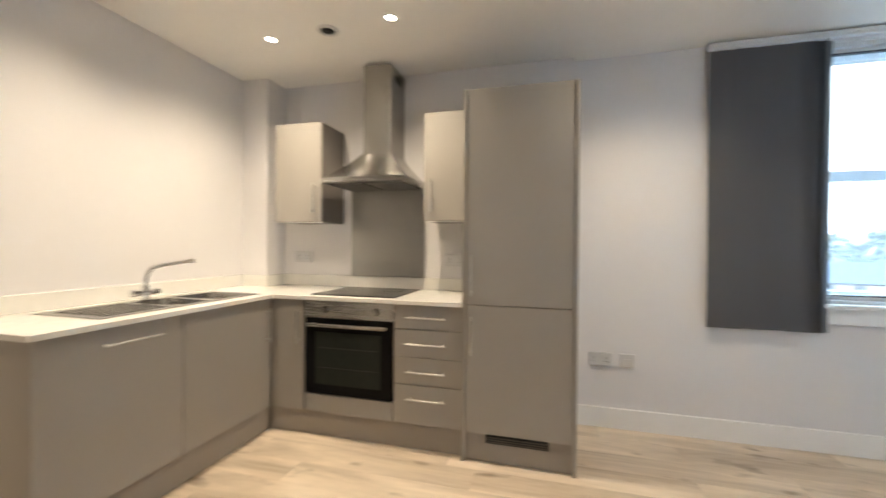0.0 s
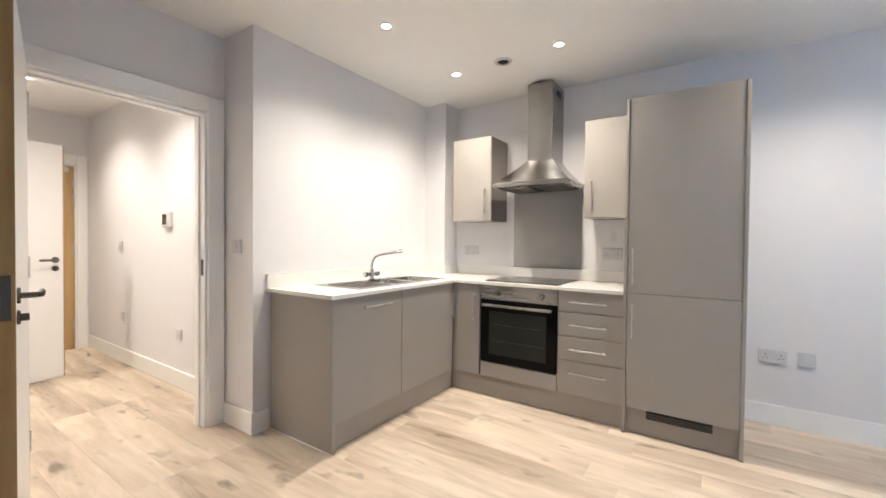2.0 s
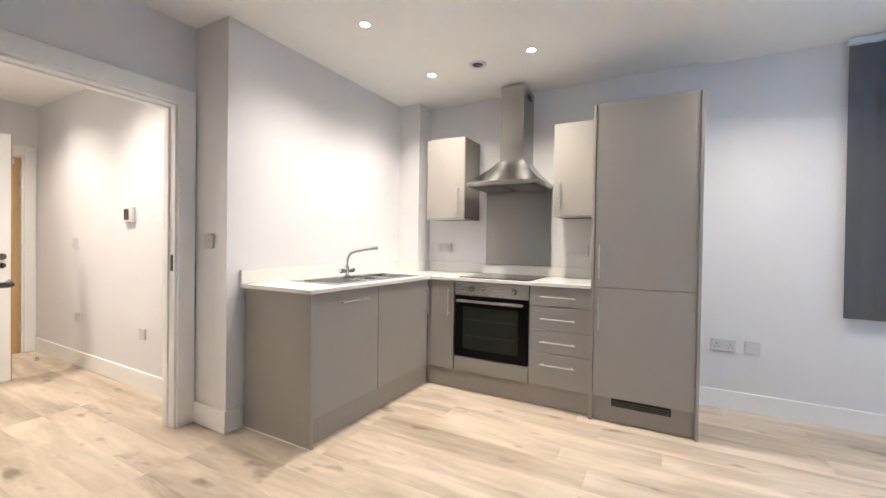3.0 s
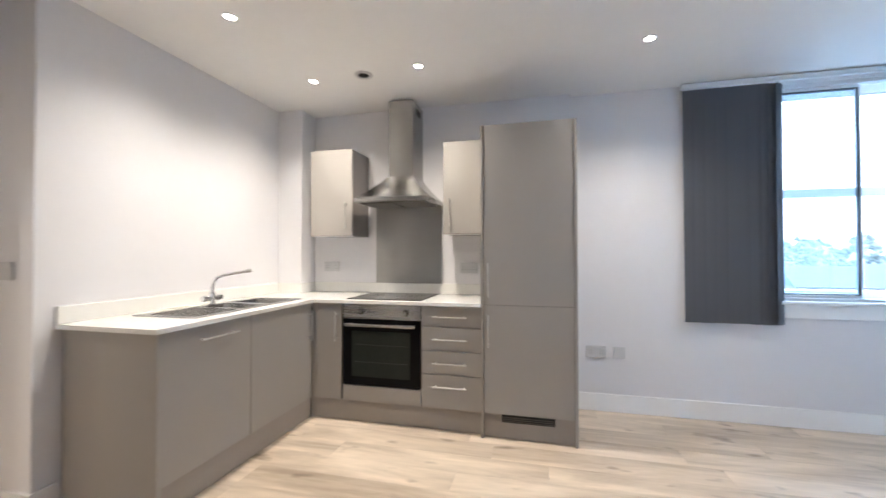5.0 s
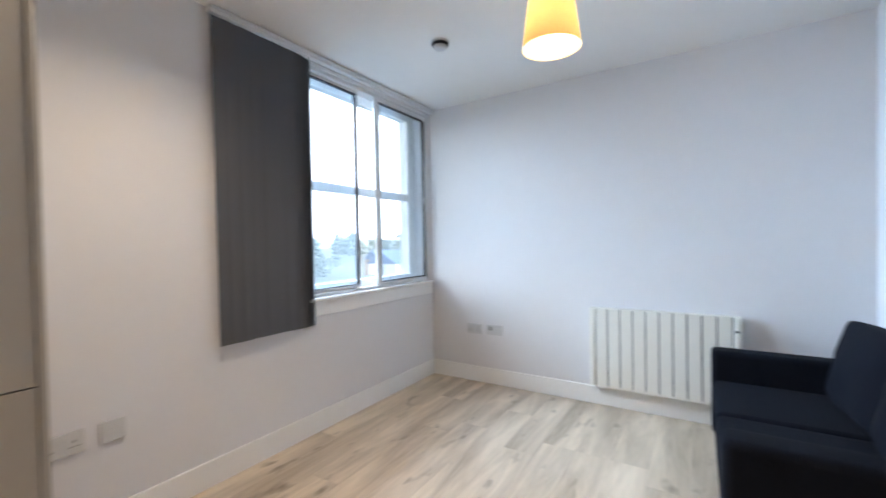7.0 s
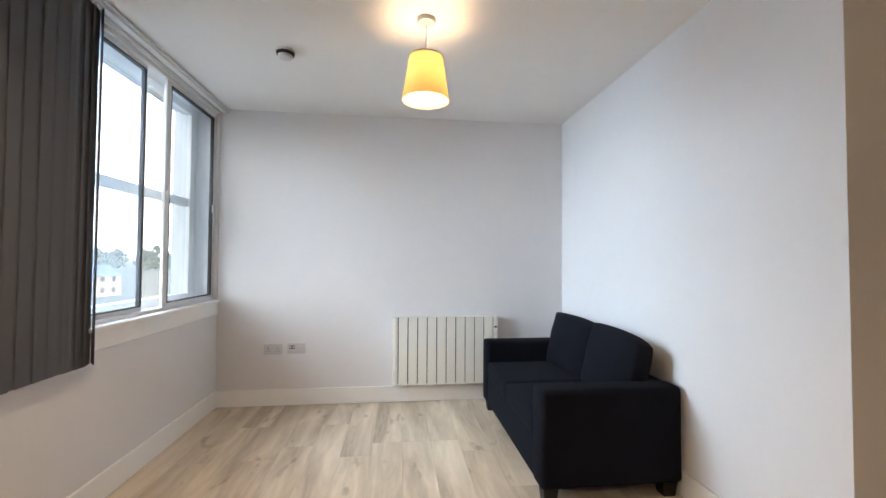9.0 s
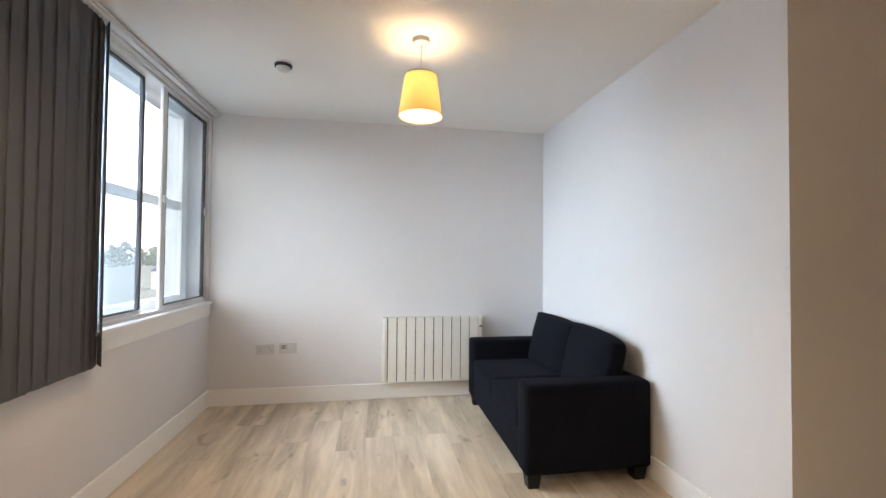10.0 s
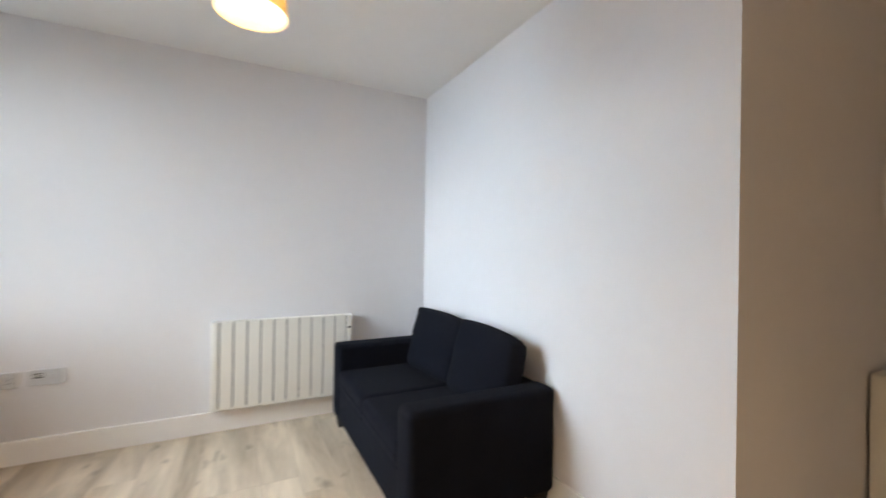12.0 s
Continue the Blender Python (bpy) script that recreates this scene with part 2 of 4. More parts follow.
def setting(name, bm, material, label, category="wall"):
    return tagged(new(name, mesh_of(name, bm, material)), label, category, kind="structure")


# ---- structure ----
T = 0.12
bm = slab(WEST_D - T, 0.09, NORTH_K, 3.2, 0, CEIL)
setting("wall_kitchen", bm, WALL, "white painted wall behind the kitchen units")
WX0, WX1, WZ0, WZ1 = 1.0, 2.915, 0.875, 2.44
bm = slab(0.09, WX0, NORTH, 3.2, 0, CEIL)
box(bm, WX0, EAST, NORTH, 3.2, 0, WZ0)
box(bm, WX0, EAST, NORTH, 3.2, WZ1, CEIL)
box(bm, WX1, EAST, NORTH, 3.2, WZ0, WZ1)
setting("wall_north", bm, WALL, "white painted wall with a wide window opening")
setting("wall_east", slab(EAST, EAST + T, SOFA_WALL - T, 3.2, 0, CEIL), WALL, "white painted wall behind a panel heater")
bm = slab(CORNER, EAST, SOFA_WALL - T, SOFA_WALL, 0, CEIL)
setting("wall_sofa", bm, WALL, "white painted wall behind the dark sofa")
setting("wall_lobby_east", slab(CORNER, CORNER + T, SOUTH, SOFA_WALL - T, 0, CEIL), WALL, "white painted wall of the entrance end in warm shade")
setting("wall_south", slab(WEST_D - T, CORNER + T, SOUTH - T, SOUTH, 0, CEIL), WALL, "plain white painted wall")
bm = slab(WEST_D, WEST_K, STEP, NORTH_K, 0, CEIL)
setting("wall_west_kitchen", bm, WALL, "white painted wall beside the sink, boxed forward")
setting("wall_pilaster", slab(WEST_K, -2.15, 2.57, NORTH_K, 0, CEIL), WALL, "white boxed column in the kitchen corner")
DY0, DY1, DH = -0.145, 0.715, 1.985      # living-room doorway
bm = slab(WEST_D - T, WEST_D, SOUTH, DY0, 0, CEIL)
box(bm, WEST_D - T, WEST_D, DY1, NORTH_K, 0, CEIL)
box(bm, WEST_D - T, WEST_D, DY0, DY1, DH, CEIL)
setting("wall_west", bm, WALL, "white painted wall with the doorway to the hall")
HX = WEST_D - T
setting("wall_hall_north", slab(HALL_END - T, HX, HALL_N, HALL_N + T, 0, CEIL), WALL, "white painted hall wall with switches and a thermostat")
setting("wall_hall_south", slab(HALL_END - T, HX, HALL_S - T, HALL_S, 0, CEIL), WALL, "white painted hall wall")
FY0, FY1, FH = 0.06, 0.835, 1.97       # flat's front door, in the hall's end wall
bm = slab(HALL_END - T, HALL_END, HALL_S, FY0, 0, CEIL)
box(bm, HALL_END - T, HALL_END, FY1, HALL_N, 0, CEIL)
box(bm, HALL_END - T, HALL_END, FY0, FY1, FH, CEIL)
setting("wall_hall_end", bm, WALL, "white painted end wall of the hall")
bm = slab(HALL_END - T, EAST + T, SOUTH - T, 3.2, CEIL, CEIL + 0.15)
setting("ceiling", bm, CEILING, "flat white painted ceiling", "ceiling")
FLOOR = setting("floor", slab(HALL_END - T, EAST + T, SOUTH - T, 3.2, -0.2, -0.012), mat("floor_underlay", (0.12, 0.10, 0.08), 0.9), "pale oak laminate plank floor", "floor")

SK = 0.135


def skirting(name, x0, x1, y0, y1):
    """A square-edged skirting board with an eased top."""
    bm = slab(x0, x1, y0, y1, 0.0, SK, bevel=0.003)
    setting(name, bm, TRIM, "white painted skirting board", "baseboard")


d = 0.016
skirting("baseboard_north", 0.10, EAST - d, NORTH - d, NORTH)
skirting("baseboard_east", EAST - d, EAST, SOFA_WALL + d, NORTH)
skirting("baseboard_sofa", CORNER - d, EAST, SOFA_WALL, SOFA_WALL + d)
skirting("baseboard_lobby", CORNER - d, CORNER, SOUTH, SOFA_WALL)
skirting("baseboard_south", WEST_D, CORNER - d, SOUTH, SOUTH + d)
skirting("baseboard_west", WEST_D, WEST_D + d, SOUTH + d, DY0 - 0.10)
skirting("baseboard_return", WEST_D, WEST_K + d, STEP - d, STEP)
skirting("baseboard_stub", WEST_K, WEST_K + d, STEP, 0.918)
skirting("baseboard_hall_north", HALL_END, HX, HALL_N - d, HALL_N)
skirting("baseboard_hall_south", HALL_END, HX, HALL_S, HALL_S + d)


def doorcase(name, x, y0, y1, h, thick, faces, label, limit):
    """Lining and architraves of a doorway in a wall that faces along x."""
    ob = thing(name, label, "door frame")
    ob["kind"] = "structure"
    part("lining", slab(x - thick - 0.004, x + 0.004, y0, y0 + 0.025, 0, h, bevel=0.002), TRIM, ob)
    part("lining", slab(x - thick - 0.004, x + 0.004, y1 - 0.025, y1, 0, h, bevel=0.002), TRIM, ob)
    part("lining", slab(x - thick - 0.004, x + 0.004, y0 + 0.025, y1 - 0.025, h - 0.025, h, bevel=0.002), TRIM, ob)
    part("stop", slab(x - thick + 0.02, x - 0.05, y1 - 0.037, y1 - 0.025, 0, h - 0.025, bevel=0.001), TRIM, ob)
    part("stop", slab(x - thick + 0.02, x - 0.05, y0 + 0.025, y1 - 0.037, h - 0.037, h - 0.025, bevel=0.001), TRIM, ob)
    w = 0.098
    for s in faces:
        a, b = (x, x + 0.018) if s > 0 else (x - thick - 0.018, x - thick)
        part("architrave", slab(a, b, y0 - w + 0.008, y0 + 0.008, 0, h + w - 0.008, bevel=0.004), TRIM, ob)
        part("architrave", slab(a, b, y1 - 0.008, min(y1 + w - 0.008, limit), 0, h + w - 0.008, bevel=0.004), TRIM, ob)
        part("architrave", slab(a, b, y0 + 0.008, y1 - 0.008, h - 0.008, h + w - 0.008, bevel=0.004), TRIM, ob)
    return ob


case = doorcase("door_frame_1", WEST_D, DY0, DY1, DH, T, (1, -1), "white painted doorcase of the living room", STEP - 0.003)
part("strike_plate", slab(WEST_D - 0.035, WEST_D - 0.01, DY1 - 0.028, DY1 - 0.0235, 0.96, 1.06, bevel=0.001), BLACK, case, "dark metal strike plate")
doorcase("door_frame_2", HALL_END, FY0, FY1, FH, T, (1,), "white painted doorcase of the oak front door", HALL_N - 0.017)


def lever(parent, x, y, z, side, way):
    """A lever handle on a round rose, with a turn below it; way: along x."""
    h = part("door_handle", lathe([(0.001, 0.008), (0.025, 0.008), (0.026, 0.004), (0.026, 0.0)], 24), DARK_METAL, parent, "dark polished lever handle", pose(x, y, z, -90 if side > 0 else 90))
    part("lever", tube([(x, y, z), (x, y + side * 0.045, z), (x + way * 0.012, y + side * 0.055, z), (x + way * 0.115, y + side * 0.055, z)], 0.0095), DARK_METAL, parent)
    part("turn_rose", lathe([(0.001, 0.008), (0.022, 0.008), (0.024, 0.0)], 24), DARK_METAL, parent, "", pose(x, y, z - 0.07, -90 if side > 0 else 90))
    part("thumb_turn", slab(x - 0.004, x + 0.004, y + min(0, side * 0.028), y + max(0, side * 0.028), z - 0.082, z - 0.058, bevel=0.002), DARK_METAL, parent)
    return h


def leaf(name, m, width, height, label, hinges=True):
    """A flush door, its hinge side at the origin, along +x."""
    ob = thing(name, label, "door", m)
    ob["kind"] = "structure"
    t = 0.022
    part("panel", slab(0.008, width - 0.008, -t, t, 0.006, height, bevel=0.001), TRIM, ob)
    part("edge_lipping", slab(width - 0.008, width, -t, t, 0.006, height, bevel=0.001), OAK, ob, "pale oak edge lipping")
    part("edge_lipping", slab(0, 0.008, -t, t, 0.006, height, bevel=0.001), OAK, ob, "pale oak edge lipping")
    part("latch_plate", slab(width - 0.001, width + 0.002, -0.012, 0.012, 0.93, 1.07, bevel=0.001), DARK_METAL, ob)
    for s in (1, -1):
        lever(ob, width - 0.06, s * t, 1.0, s, -1)
    if hinges:
        for z in (0.2, 1.0, 1.75):
            part("hinge", rod((-0.004, t, z), (-0.004, t, z + 0.1), 0.007), NICKEL, ob)
    return ob


leaf("door_1", pose(WEST_D + 0.03, DY0 + 0.03, 0, 0, 0, -12.2), 0.828, 1.97, "white door with oak edges, standing open into the room")
leaf("door_2", pose(-4.58, HALL_S + 0.02, 0, 0, 0, 97), 0.77, 1.965, "white hall door standing open across the hall")
oak = thing("door_3", "closed oak veneered front door with a closer", "door")
oak["kind"] = "structure"
part("panel", slab(HALL_END - 0.05, HALL_END - 0.006, FY0 + 0.028, FY1 - 0.028, 0.006, FH - 0.028, bevel=0.001), OAK, oak)
for z in (0.22, 1.0, 1.55, 1.72):
    part("hinge", rod((HALL_END, FY1 - 0.03, z), (HALL_END, FY1 - 0.03, z + 0.1), 0.009), NICKEL, oak)
part("door_closer", slab(HALL_END - 0.006, HALL_END + 0.04, FY1 - 0.33, FY1 - 0.08, FH - 0.1, FH - 0.045, bevel=0.006), NICKEL, oak, "silver door closer")

# ---- window ----
SY = 2.885
w1 = thing("window_1", "white secondary-glazed window beside the grey blind", "window")
w1["kind"] = "structure"
fr = part("window_frame", slab(WX0, WX1, 2.868, 2.925, WZ0 + 0.005, WZ0 + 0.03, bevel=0.003), ALU, w1, "white aluminium outer frame")
for a in ((WX0, WX1, 2.868, 2.925, WZ1 - 0.035, WZ1), (WX0, WX0 + 0.03, 2.868, 2.925, WZ0 + 0.03, WZ1 - 0.035), (WX1 - 0.022, WX1, 2.868, 2.925, WZ0 + 0.03, WZ1 - 0.035)):
    part("window_frame", slab(*a, bevel=0.003), ALU, w1)


def sash(x0, x1, y, left, right, dark_left, dark_right):
    """A sliding panel: stiles, rails, dark seals and a pane."""
    z0, z1 = WZ0 + 0.03, WZ1 - 0.035
    part("stile", slab(x0, x0 + left, y - 0.01, y + 0.01, z0, z1, bevel=0.002), ALU, w1)
    part("stile", slab(x1 - right, x1, y - 0.01, y + 0.01, z0, z1, bevel=0.002), ALU, w1)
    part("rail", slab(x0 + left, x1 - right, y - 0.01, y + 0.01, z0, z0 + 0.022, bevel=0.002), ALU, w1)
    part("rail", slab(x0 + left, x1 - right, y - 0.01, y + 0.01, z1 - 0.022, z1, bevel=0.002), ALU, w1)
    for a in ((x0 + left, x1 - right, z0 + 0.022, z0 + 0.03), (x0 + left, x1 - right, z1 - 0.032, z1 - 0.022), (x0 + left, x0 + left + dark_left, z0 + 0.03, z1 - 0.032), (x1 - right - dark_right, x1 - right, z0 + 0.03, z1 - 0.032)):
        part("seal", slab(a[0], a[1], y - 0.012, y + 0.012, a[2], a[3]), SEAL, w1, "dark rubber glazing seal")
    p = part("pane", slab(x0 + left, x1 - right, y - 0.002, y + 0.002, z0 + 0.02, z1 - 0.02), PANE, w1)
    p.visible_shadow = False


sash(WX0 + 0.03, 2.04, 2.91, 0.03, 0.014, 0.006, 0.014)
sash(2.205, WX1 - 0.022, 2.885, 0.05, 0.012, 0.006, 0.012)
for z in (1.62,):
    part("catch", slab(2.215, 2.24, 2.86, 2.875, z, z + 0.05, bevel=0.003), NICKEL, w1)
part("catch", slab(2.868, 2.882, 2.855, 2.875, 1.6, 1.66, bevel=0.003), NICKEL, w1)
sill = part("window_sill", slab(WX0 - 0.02, 2.918, 2.81, 2.868, 0.862, 0.884, bevel=0.004), TRIM, w1, "white painted window board")
part("apron", slab(WX0 - 0.02, 2.925, 2.83, 2.862, 0.765, 0.862, bevel=0.003), TRIM, w1)
part("head_trim", slab(WX0 - 0.1, EAST, 2.852, 2.868, 2.432, 2.475, bevel=0.002), ALU, w1)
w2 = thing("window_2", "older white timber outer window with a middle rail", "window")
w2["kind"] = "structure"
OY = 3.05
for a in ((0.99, 1.08, WZ0, WZ1), (2.82, 2.93, WZ0, WZ1), (1.08, 2.82, WZ0, WZ0 + 0.075), (1.08, 2.82, WZ1 - 0.06, WZ1)):
    part("window_frame", slab(a[0], a[1], OY - 0.03, OY + 0.04, a[2], a[3], bevel=0.004), TRIM, w2)
part("rail", slab(1.08, 2.82, OY - 0.02, OY + 0.03, 1.635, 1.70, bevel=0.004), TRIM, w2, "white middle rail")
for z0, z1 in ((WZ0 + 0.07, 1.64), (1.69, WZ1 - 0.05)):
    p = part("pane", slab(1.07, 2.83, OY - 0.002, OY + 0.002, z0, z1), PANE, w2)
    p.visible_shadow = False
part("outer_sill", slab(0.95, EAST, 3.09, 3.3, WZ0 - 0.05, WZ0 + 0.0, bevel=0.006), TRIM, w2)

# ---- vertical blind ----
bl = thing("vertical_blind", "dark grey vertical blind drawn to one side of the window", "blind")
part("headrail", slab(0.885, 2.925, 2.785, 2.822, 2.438, 2.472, bevel=0.004), ALU, bl, "white aluminium headrail")
part("headrail_lip", slab(0.885, 2.925, 2.775, 2.783, 2.452, 2.470, bevel=0.002), ALU, bl)
N = 17
rng = random.Random(4)


def vane(width, height):
    """A fabric vane with a shallow curl and a weighted hem."""
    b = bmesh.new()
    n = 6
    cols = []
    for i in range(n + 1):
        u = i / n
        x = (u - 0.5) * width
        y = 0.0015 * math.sin(u * math.pi)
        cols.append([b.verts.new((x, y + o, z)) for z in (0, 0.035, height) for o in (0.0006, -0.0006)])
    for a, c in zip(cols, cols[1:]):
        for j in (0, 2):
            b.faces.new((a[j], c[j], c[j + 2], a[j + 2]))
            b.faces.new((a[j + 1], a[j + 3], c[j + 3], c[j + 1]))
        b.faces.new((a[0], a[1], c[1], c[0]))
        b.faces.new((a[4], c[4], c[5], a[5]))
    return b


vm = mesh_of("vane", vane(0.089, 1.71), BLIND)
for i in range(N):
    v = new("vane", vm)
    v.parent = bl
    x = 0.945 + (1.505 - 0.945) * i / (N - 1)
    turn = 2 + rng.uniform(-0.6, 2.2) if i < N - 3 else (8, 20, 42)[i - N + 3]
    v.matrix_basis = pose(x + rng.uniform(-0.004, 0.004), 2.799 + 0.002 * (i % 2), 0.718 + rng.uniform(-0.004, 0.004), 0, rng.uniform(-0.25, 0.25), turn)
    part("hanger", slab(x - 0.004, x + 0.004, 2.798, 2.806, 2.425, 2.44), PLASTIC, bl)


# ---- kitchen ----
def bar_handle(parent, p, q, out):
    """A slim bar handle between two posts; out: the way it stands off."""
    p, q, o = Vector(p), Vector(q), Vector(out) * 0.032
    dd = (q - p).normalized() * 0.02
    b = rod(p + o, q + o, 0.0048, 12)
    rod(p + dd, p + dd + o, 0.0045, 8, bm=b)
    rod(q - dd, q - dd + o, 0.0045, 8, bm=b)
    return part("handle", b, NICKEL, parent, "satin steel bar handle")


BF = 2.186          # back run's door faces
LF = -1.80          # left run's door faces
BZ0, BZ1 = 0.155, 0.862
FAC = (0, -1, 0)
# left run
ep = thing("end_panel", "taupe end panel closing the base units", "panel")
part("panel", slab(-2.358, LF + 0.012, 0.925, 0.95, 0, 0.862, bevel=0.001), UNIT, ep)
part("sealant", slab(-2.358, LF + 0.014, 0.919, 0.925, 0, 0.006, bevel=0.001), TRIM, ep, "white sealant line")
for y0, y1, hand in ((0.953, 1.533, 0), (1.536, 2.183, 1)):
    u = thing("base_unit", "taupe base unit under the white worktop", "kitchen unit", group="base units")
    part("carcass", slab(-2.37, LF - 0.02, y0, y1, BZ0, 0.86), CARCASS, u)
    dr = part("door", slab(LF - 0.018, LF, y0 + 0.001, y1 - 0.001, BZ0, BZ1 - 0.004, bevel=0.0012), UNIT, u)
    if hand == 0:
        bar_handle(dr, (LF, 1.155, 0.79), (LF, 1.40, 0.79), (1, 0, 0))
    else:
        bar_handle(dr, (LF, 2.135, 0.585), (LF, 2.135, 0.80), (1, 0, 0))
pl = thing("plinth", "taupe plinth board along the floor", "plinth", group="plinths")
part("board", slab(-1.836, -1.82, 0.95, 2.221, 0.002, 0.152, bevel=0.001), PLINTH, pl)
pl = thing("plinth", "taupe plinth board along the floor", "plinth", group="plinths")
part("board", slab(-1.82, -0.521, 2.205, 2.221, 0.002, 0.152, bevel=0.001), PLINTH, pl)
# back run
u = thing("corner_unit", "taupe corner base unit with a narrow door", "kitchen unit", group="base units")
part("carcass", slab(-2.14, -1.562, BF + 0.02, 2.56, BZ0, 0.86), CARCASS, u)
part("corner_post", slab(LF + 0.001, -1.765, BF, BF + 0.018, BZ0, 0.858, bevel=0.001), UNIT, u)
dr = part("door", slab(-1.763, -1.560, BF, BF + 0.018, BZ0, 0.858, bevel=0.0012), UNIT, u)
bar_handle(dr, (-1.595, BF, 0.585), (-1.595, BF, 0.80), FAC)

OX0, OX1 = -1.548, -0.949
ov = thing("oven", "built-in oven with steel panel and black glass door", "oven")
part("body", slab(OX0, OX1, BF + 0.02, 2.7, 0.27, 0.85), CARCASS, ov)
cp = part("control_panel", slab(OX0, OX1, BF - 0.004, BF + 0.02, 0.752, 0.858, bevel=0.002), STEEL_H, ov, "brushed steel control panel")
for x in (-1.40, -1.06):
    kn = part("knob", lathe([(0.001, 0.026), (0.017, 0.026), (0.019, 0.022), (0.02, 0.004), (0.024, 0.0)], 24), STEEL, ov, "steel dial knob", pose(x, BF - 0.004, 0.805, 90))
    part("pointer", slab(-0.002, 0.002, 0.004, 0.016, 0.026, 0.0275), BLACK, kn)
for i in range(5):
    part("marking", slab(-1.345 + 0.0 + i * 0.012, -1.339 + i * 0.012, BF - 0.0052, BF - 0.004, 0.80, 0.806), BLACK, ov)
dr = part("door", slab(OX0 + 0.004, OX1 - 0.004, BF - 0.006, BF + 0.02, 0.272, 0.748, bevel=0.003), BLACK_GLASS, ov, "black glass oven door")
part("window", slab(OX0 + 0.075, OX1 - 0.075, BF - 0.0085, BF - 0.0055, 0.335, 0.665, bevel=0.001), OVEN_GLASS, dr, "dark tinted viewing window")
for z in (0.44, 0.565):
    part("shelf_bar", slab(OX0 + 0.10, OX1 - 0.10, BF - 0.0095, BF - 0.0086, z, z + 0.0025), mat("rack_wire", (0.05, 0.05, 0.048), 0.4, 0.6), dr)
part("oven_handle", slab(OX0 + 0.03, OX1 - 0.03, BF - 0.045, BF - 0.03, 0.70, 0.722, bevel=0.006), STEEL_H, dr, "flat steel bar handle")
for x in (OX0 + 0.06, OX1 - 0.08):
    part("handle_post", slab(x, x + 0.02, BF - 0.032, BF - 0.004, 0.703, 0.719), STEEL_H, dr)
flr = thing("filler_panel", "taupe filler panel under the oven", "panel")
part("panel", slab(OX0, OX1, BF, BF + 0.018, BZ0, 0.266, bevel=0.0012), UNIT, flr)

du = thing("drawer_unit", "taupe four-drawer base unit with bar handles", "kitchen unit", group="base units")
part("carcass", slab(-0.943, -0.524, BF + 0.02, 2.76, BZ0, 0.86), CARCASS, du)
for z0, z1 in ((0.717, 0.858), (0.552, 0.713), (0.389, 0.548), (0.155, 0.385)):
    dr = part("drawer_front", slab(-0.942, -0.526, BF, BF + 0.018, z0, z1, bevel=0.0012), UNIT, du)
    zz = (z0 + z1) / 2 + (0.0 if z1 - z0 < 0.2 else 0.038)
    bar_handle(dr, (-0.858, BF, zz), (-0.62, BF, zz), FAC)

TF = 2.15
tu = thing("fridge_housing", "tall taupe fridge freezer housing with two doors", "kitchen unit")
part("side_panel", slab(-0.521, -0.503, TF, 2.78, 0, 2.082, bevel=0.001), UNIT, tu)
part("side_panel", slab(0.079, 0.097, TF, 2.78, 0, 2.082, bevel=0.001), UNIT, tu)
part("carcass", slab(-0.502, 0.078, TF + 0.026, 2.78, 0.17, 2.078), CARCASS, tu)
for z0, z1, h0, h1 in ((0.168, 0.879, 0.605, 0.82), (0.883, 2.082, 0.935, 1.16)):
    dr = part("door", slab(-0.5, 0.076, TF + 0.004, TF + 0.022, z0, z1, bevel=0.0012), UNIT, tu)
    bar_handle(dr, (-0.467, TF + 0.004, h0), (-0.467, TF + 0.004, h1), FAC)
pb = part("plinth", slab(-0.503, 0.079, TF + 0.03, TF + 0.046, 0.002, 0.164, bevel=0.001), PLINTH, tu)
gr = part("vent_grille", slab(-0.385, -0.045, TF + 0.026, TF + 0.03, 0.108, 0.158, bevel=0.001), DARK, tu, "dark ventilation grille")
for i in range(3):
    part("slat", slab(-0.38, -0.05, TF + 0.022, TF + 0.026, 0.116 + i * 0.0125, 0.1185 + i * 0.0125), CARCASS, gr)

# worktop with the bowls cut through it
SX0, SX1 = -2.27, -1.855
B1, B2 = (1.58, 1.79), (1.83, 2.12)
wt = thing("worktop", "white L-shaped worktop with upstand", "worktop")
b = slab(WEST_K, SX0 + 0.06, 0.90, 2.57, 0.865, 0.887, bevel=0.0)
box(b, SX1 - 0.03, -1.765, 0.90, 2.15, 0.865, 0.887)
box(b, SX0 + 0.06, SX1 - 0.03, 0.90, B1[0], 0.865, 0.887)
box(b, SX0 + 0.06, SX1 - 0.03, B2[1], 2.57, 0.865, 0.887)
box(b, SX1 - 0.03, -0.523, 2.15, 2.57, 0.865, 0.887)
box(b, -2.15, -0.523, 2.57, NORTH_K, 0.865, 0.887)
part("top", b, QUARTZ, wt)
part("upstand", slab(WEST_K, WEST_K + 0.02, 0.90, 2.55, 0.887, 0.972, bevel=0.002), QUARTZ, wt)
part("upstand", slab(WEST_K, -2.13, 2.55, 2.57, 0.887, 0.972, bevel=0.002), QUARTZ, wt)
part("upstand", slab(-2.15, -2.13, 2.57, 2.765, 0.887, 0.972, bevel=0.002), QUARTZ, wt)
part("upstand", slab(-2.15, -0.523, 2.765, NORTH_K, 0.887, 0.972, bevel=0.002), QUARTZ, wt)

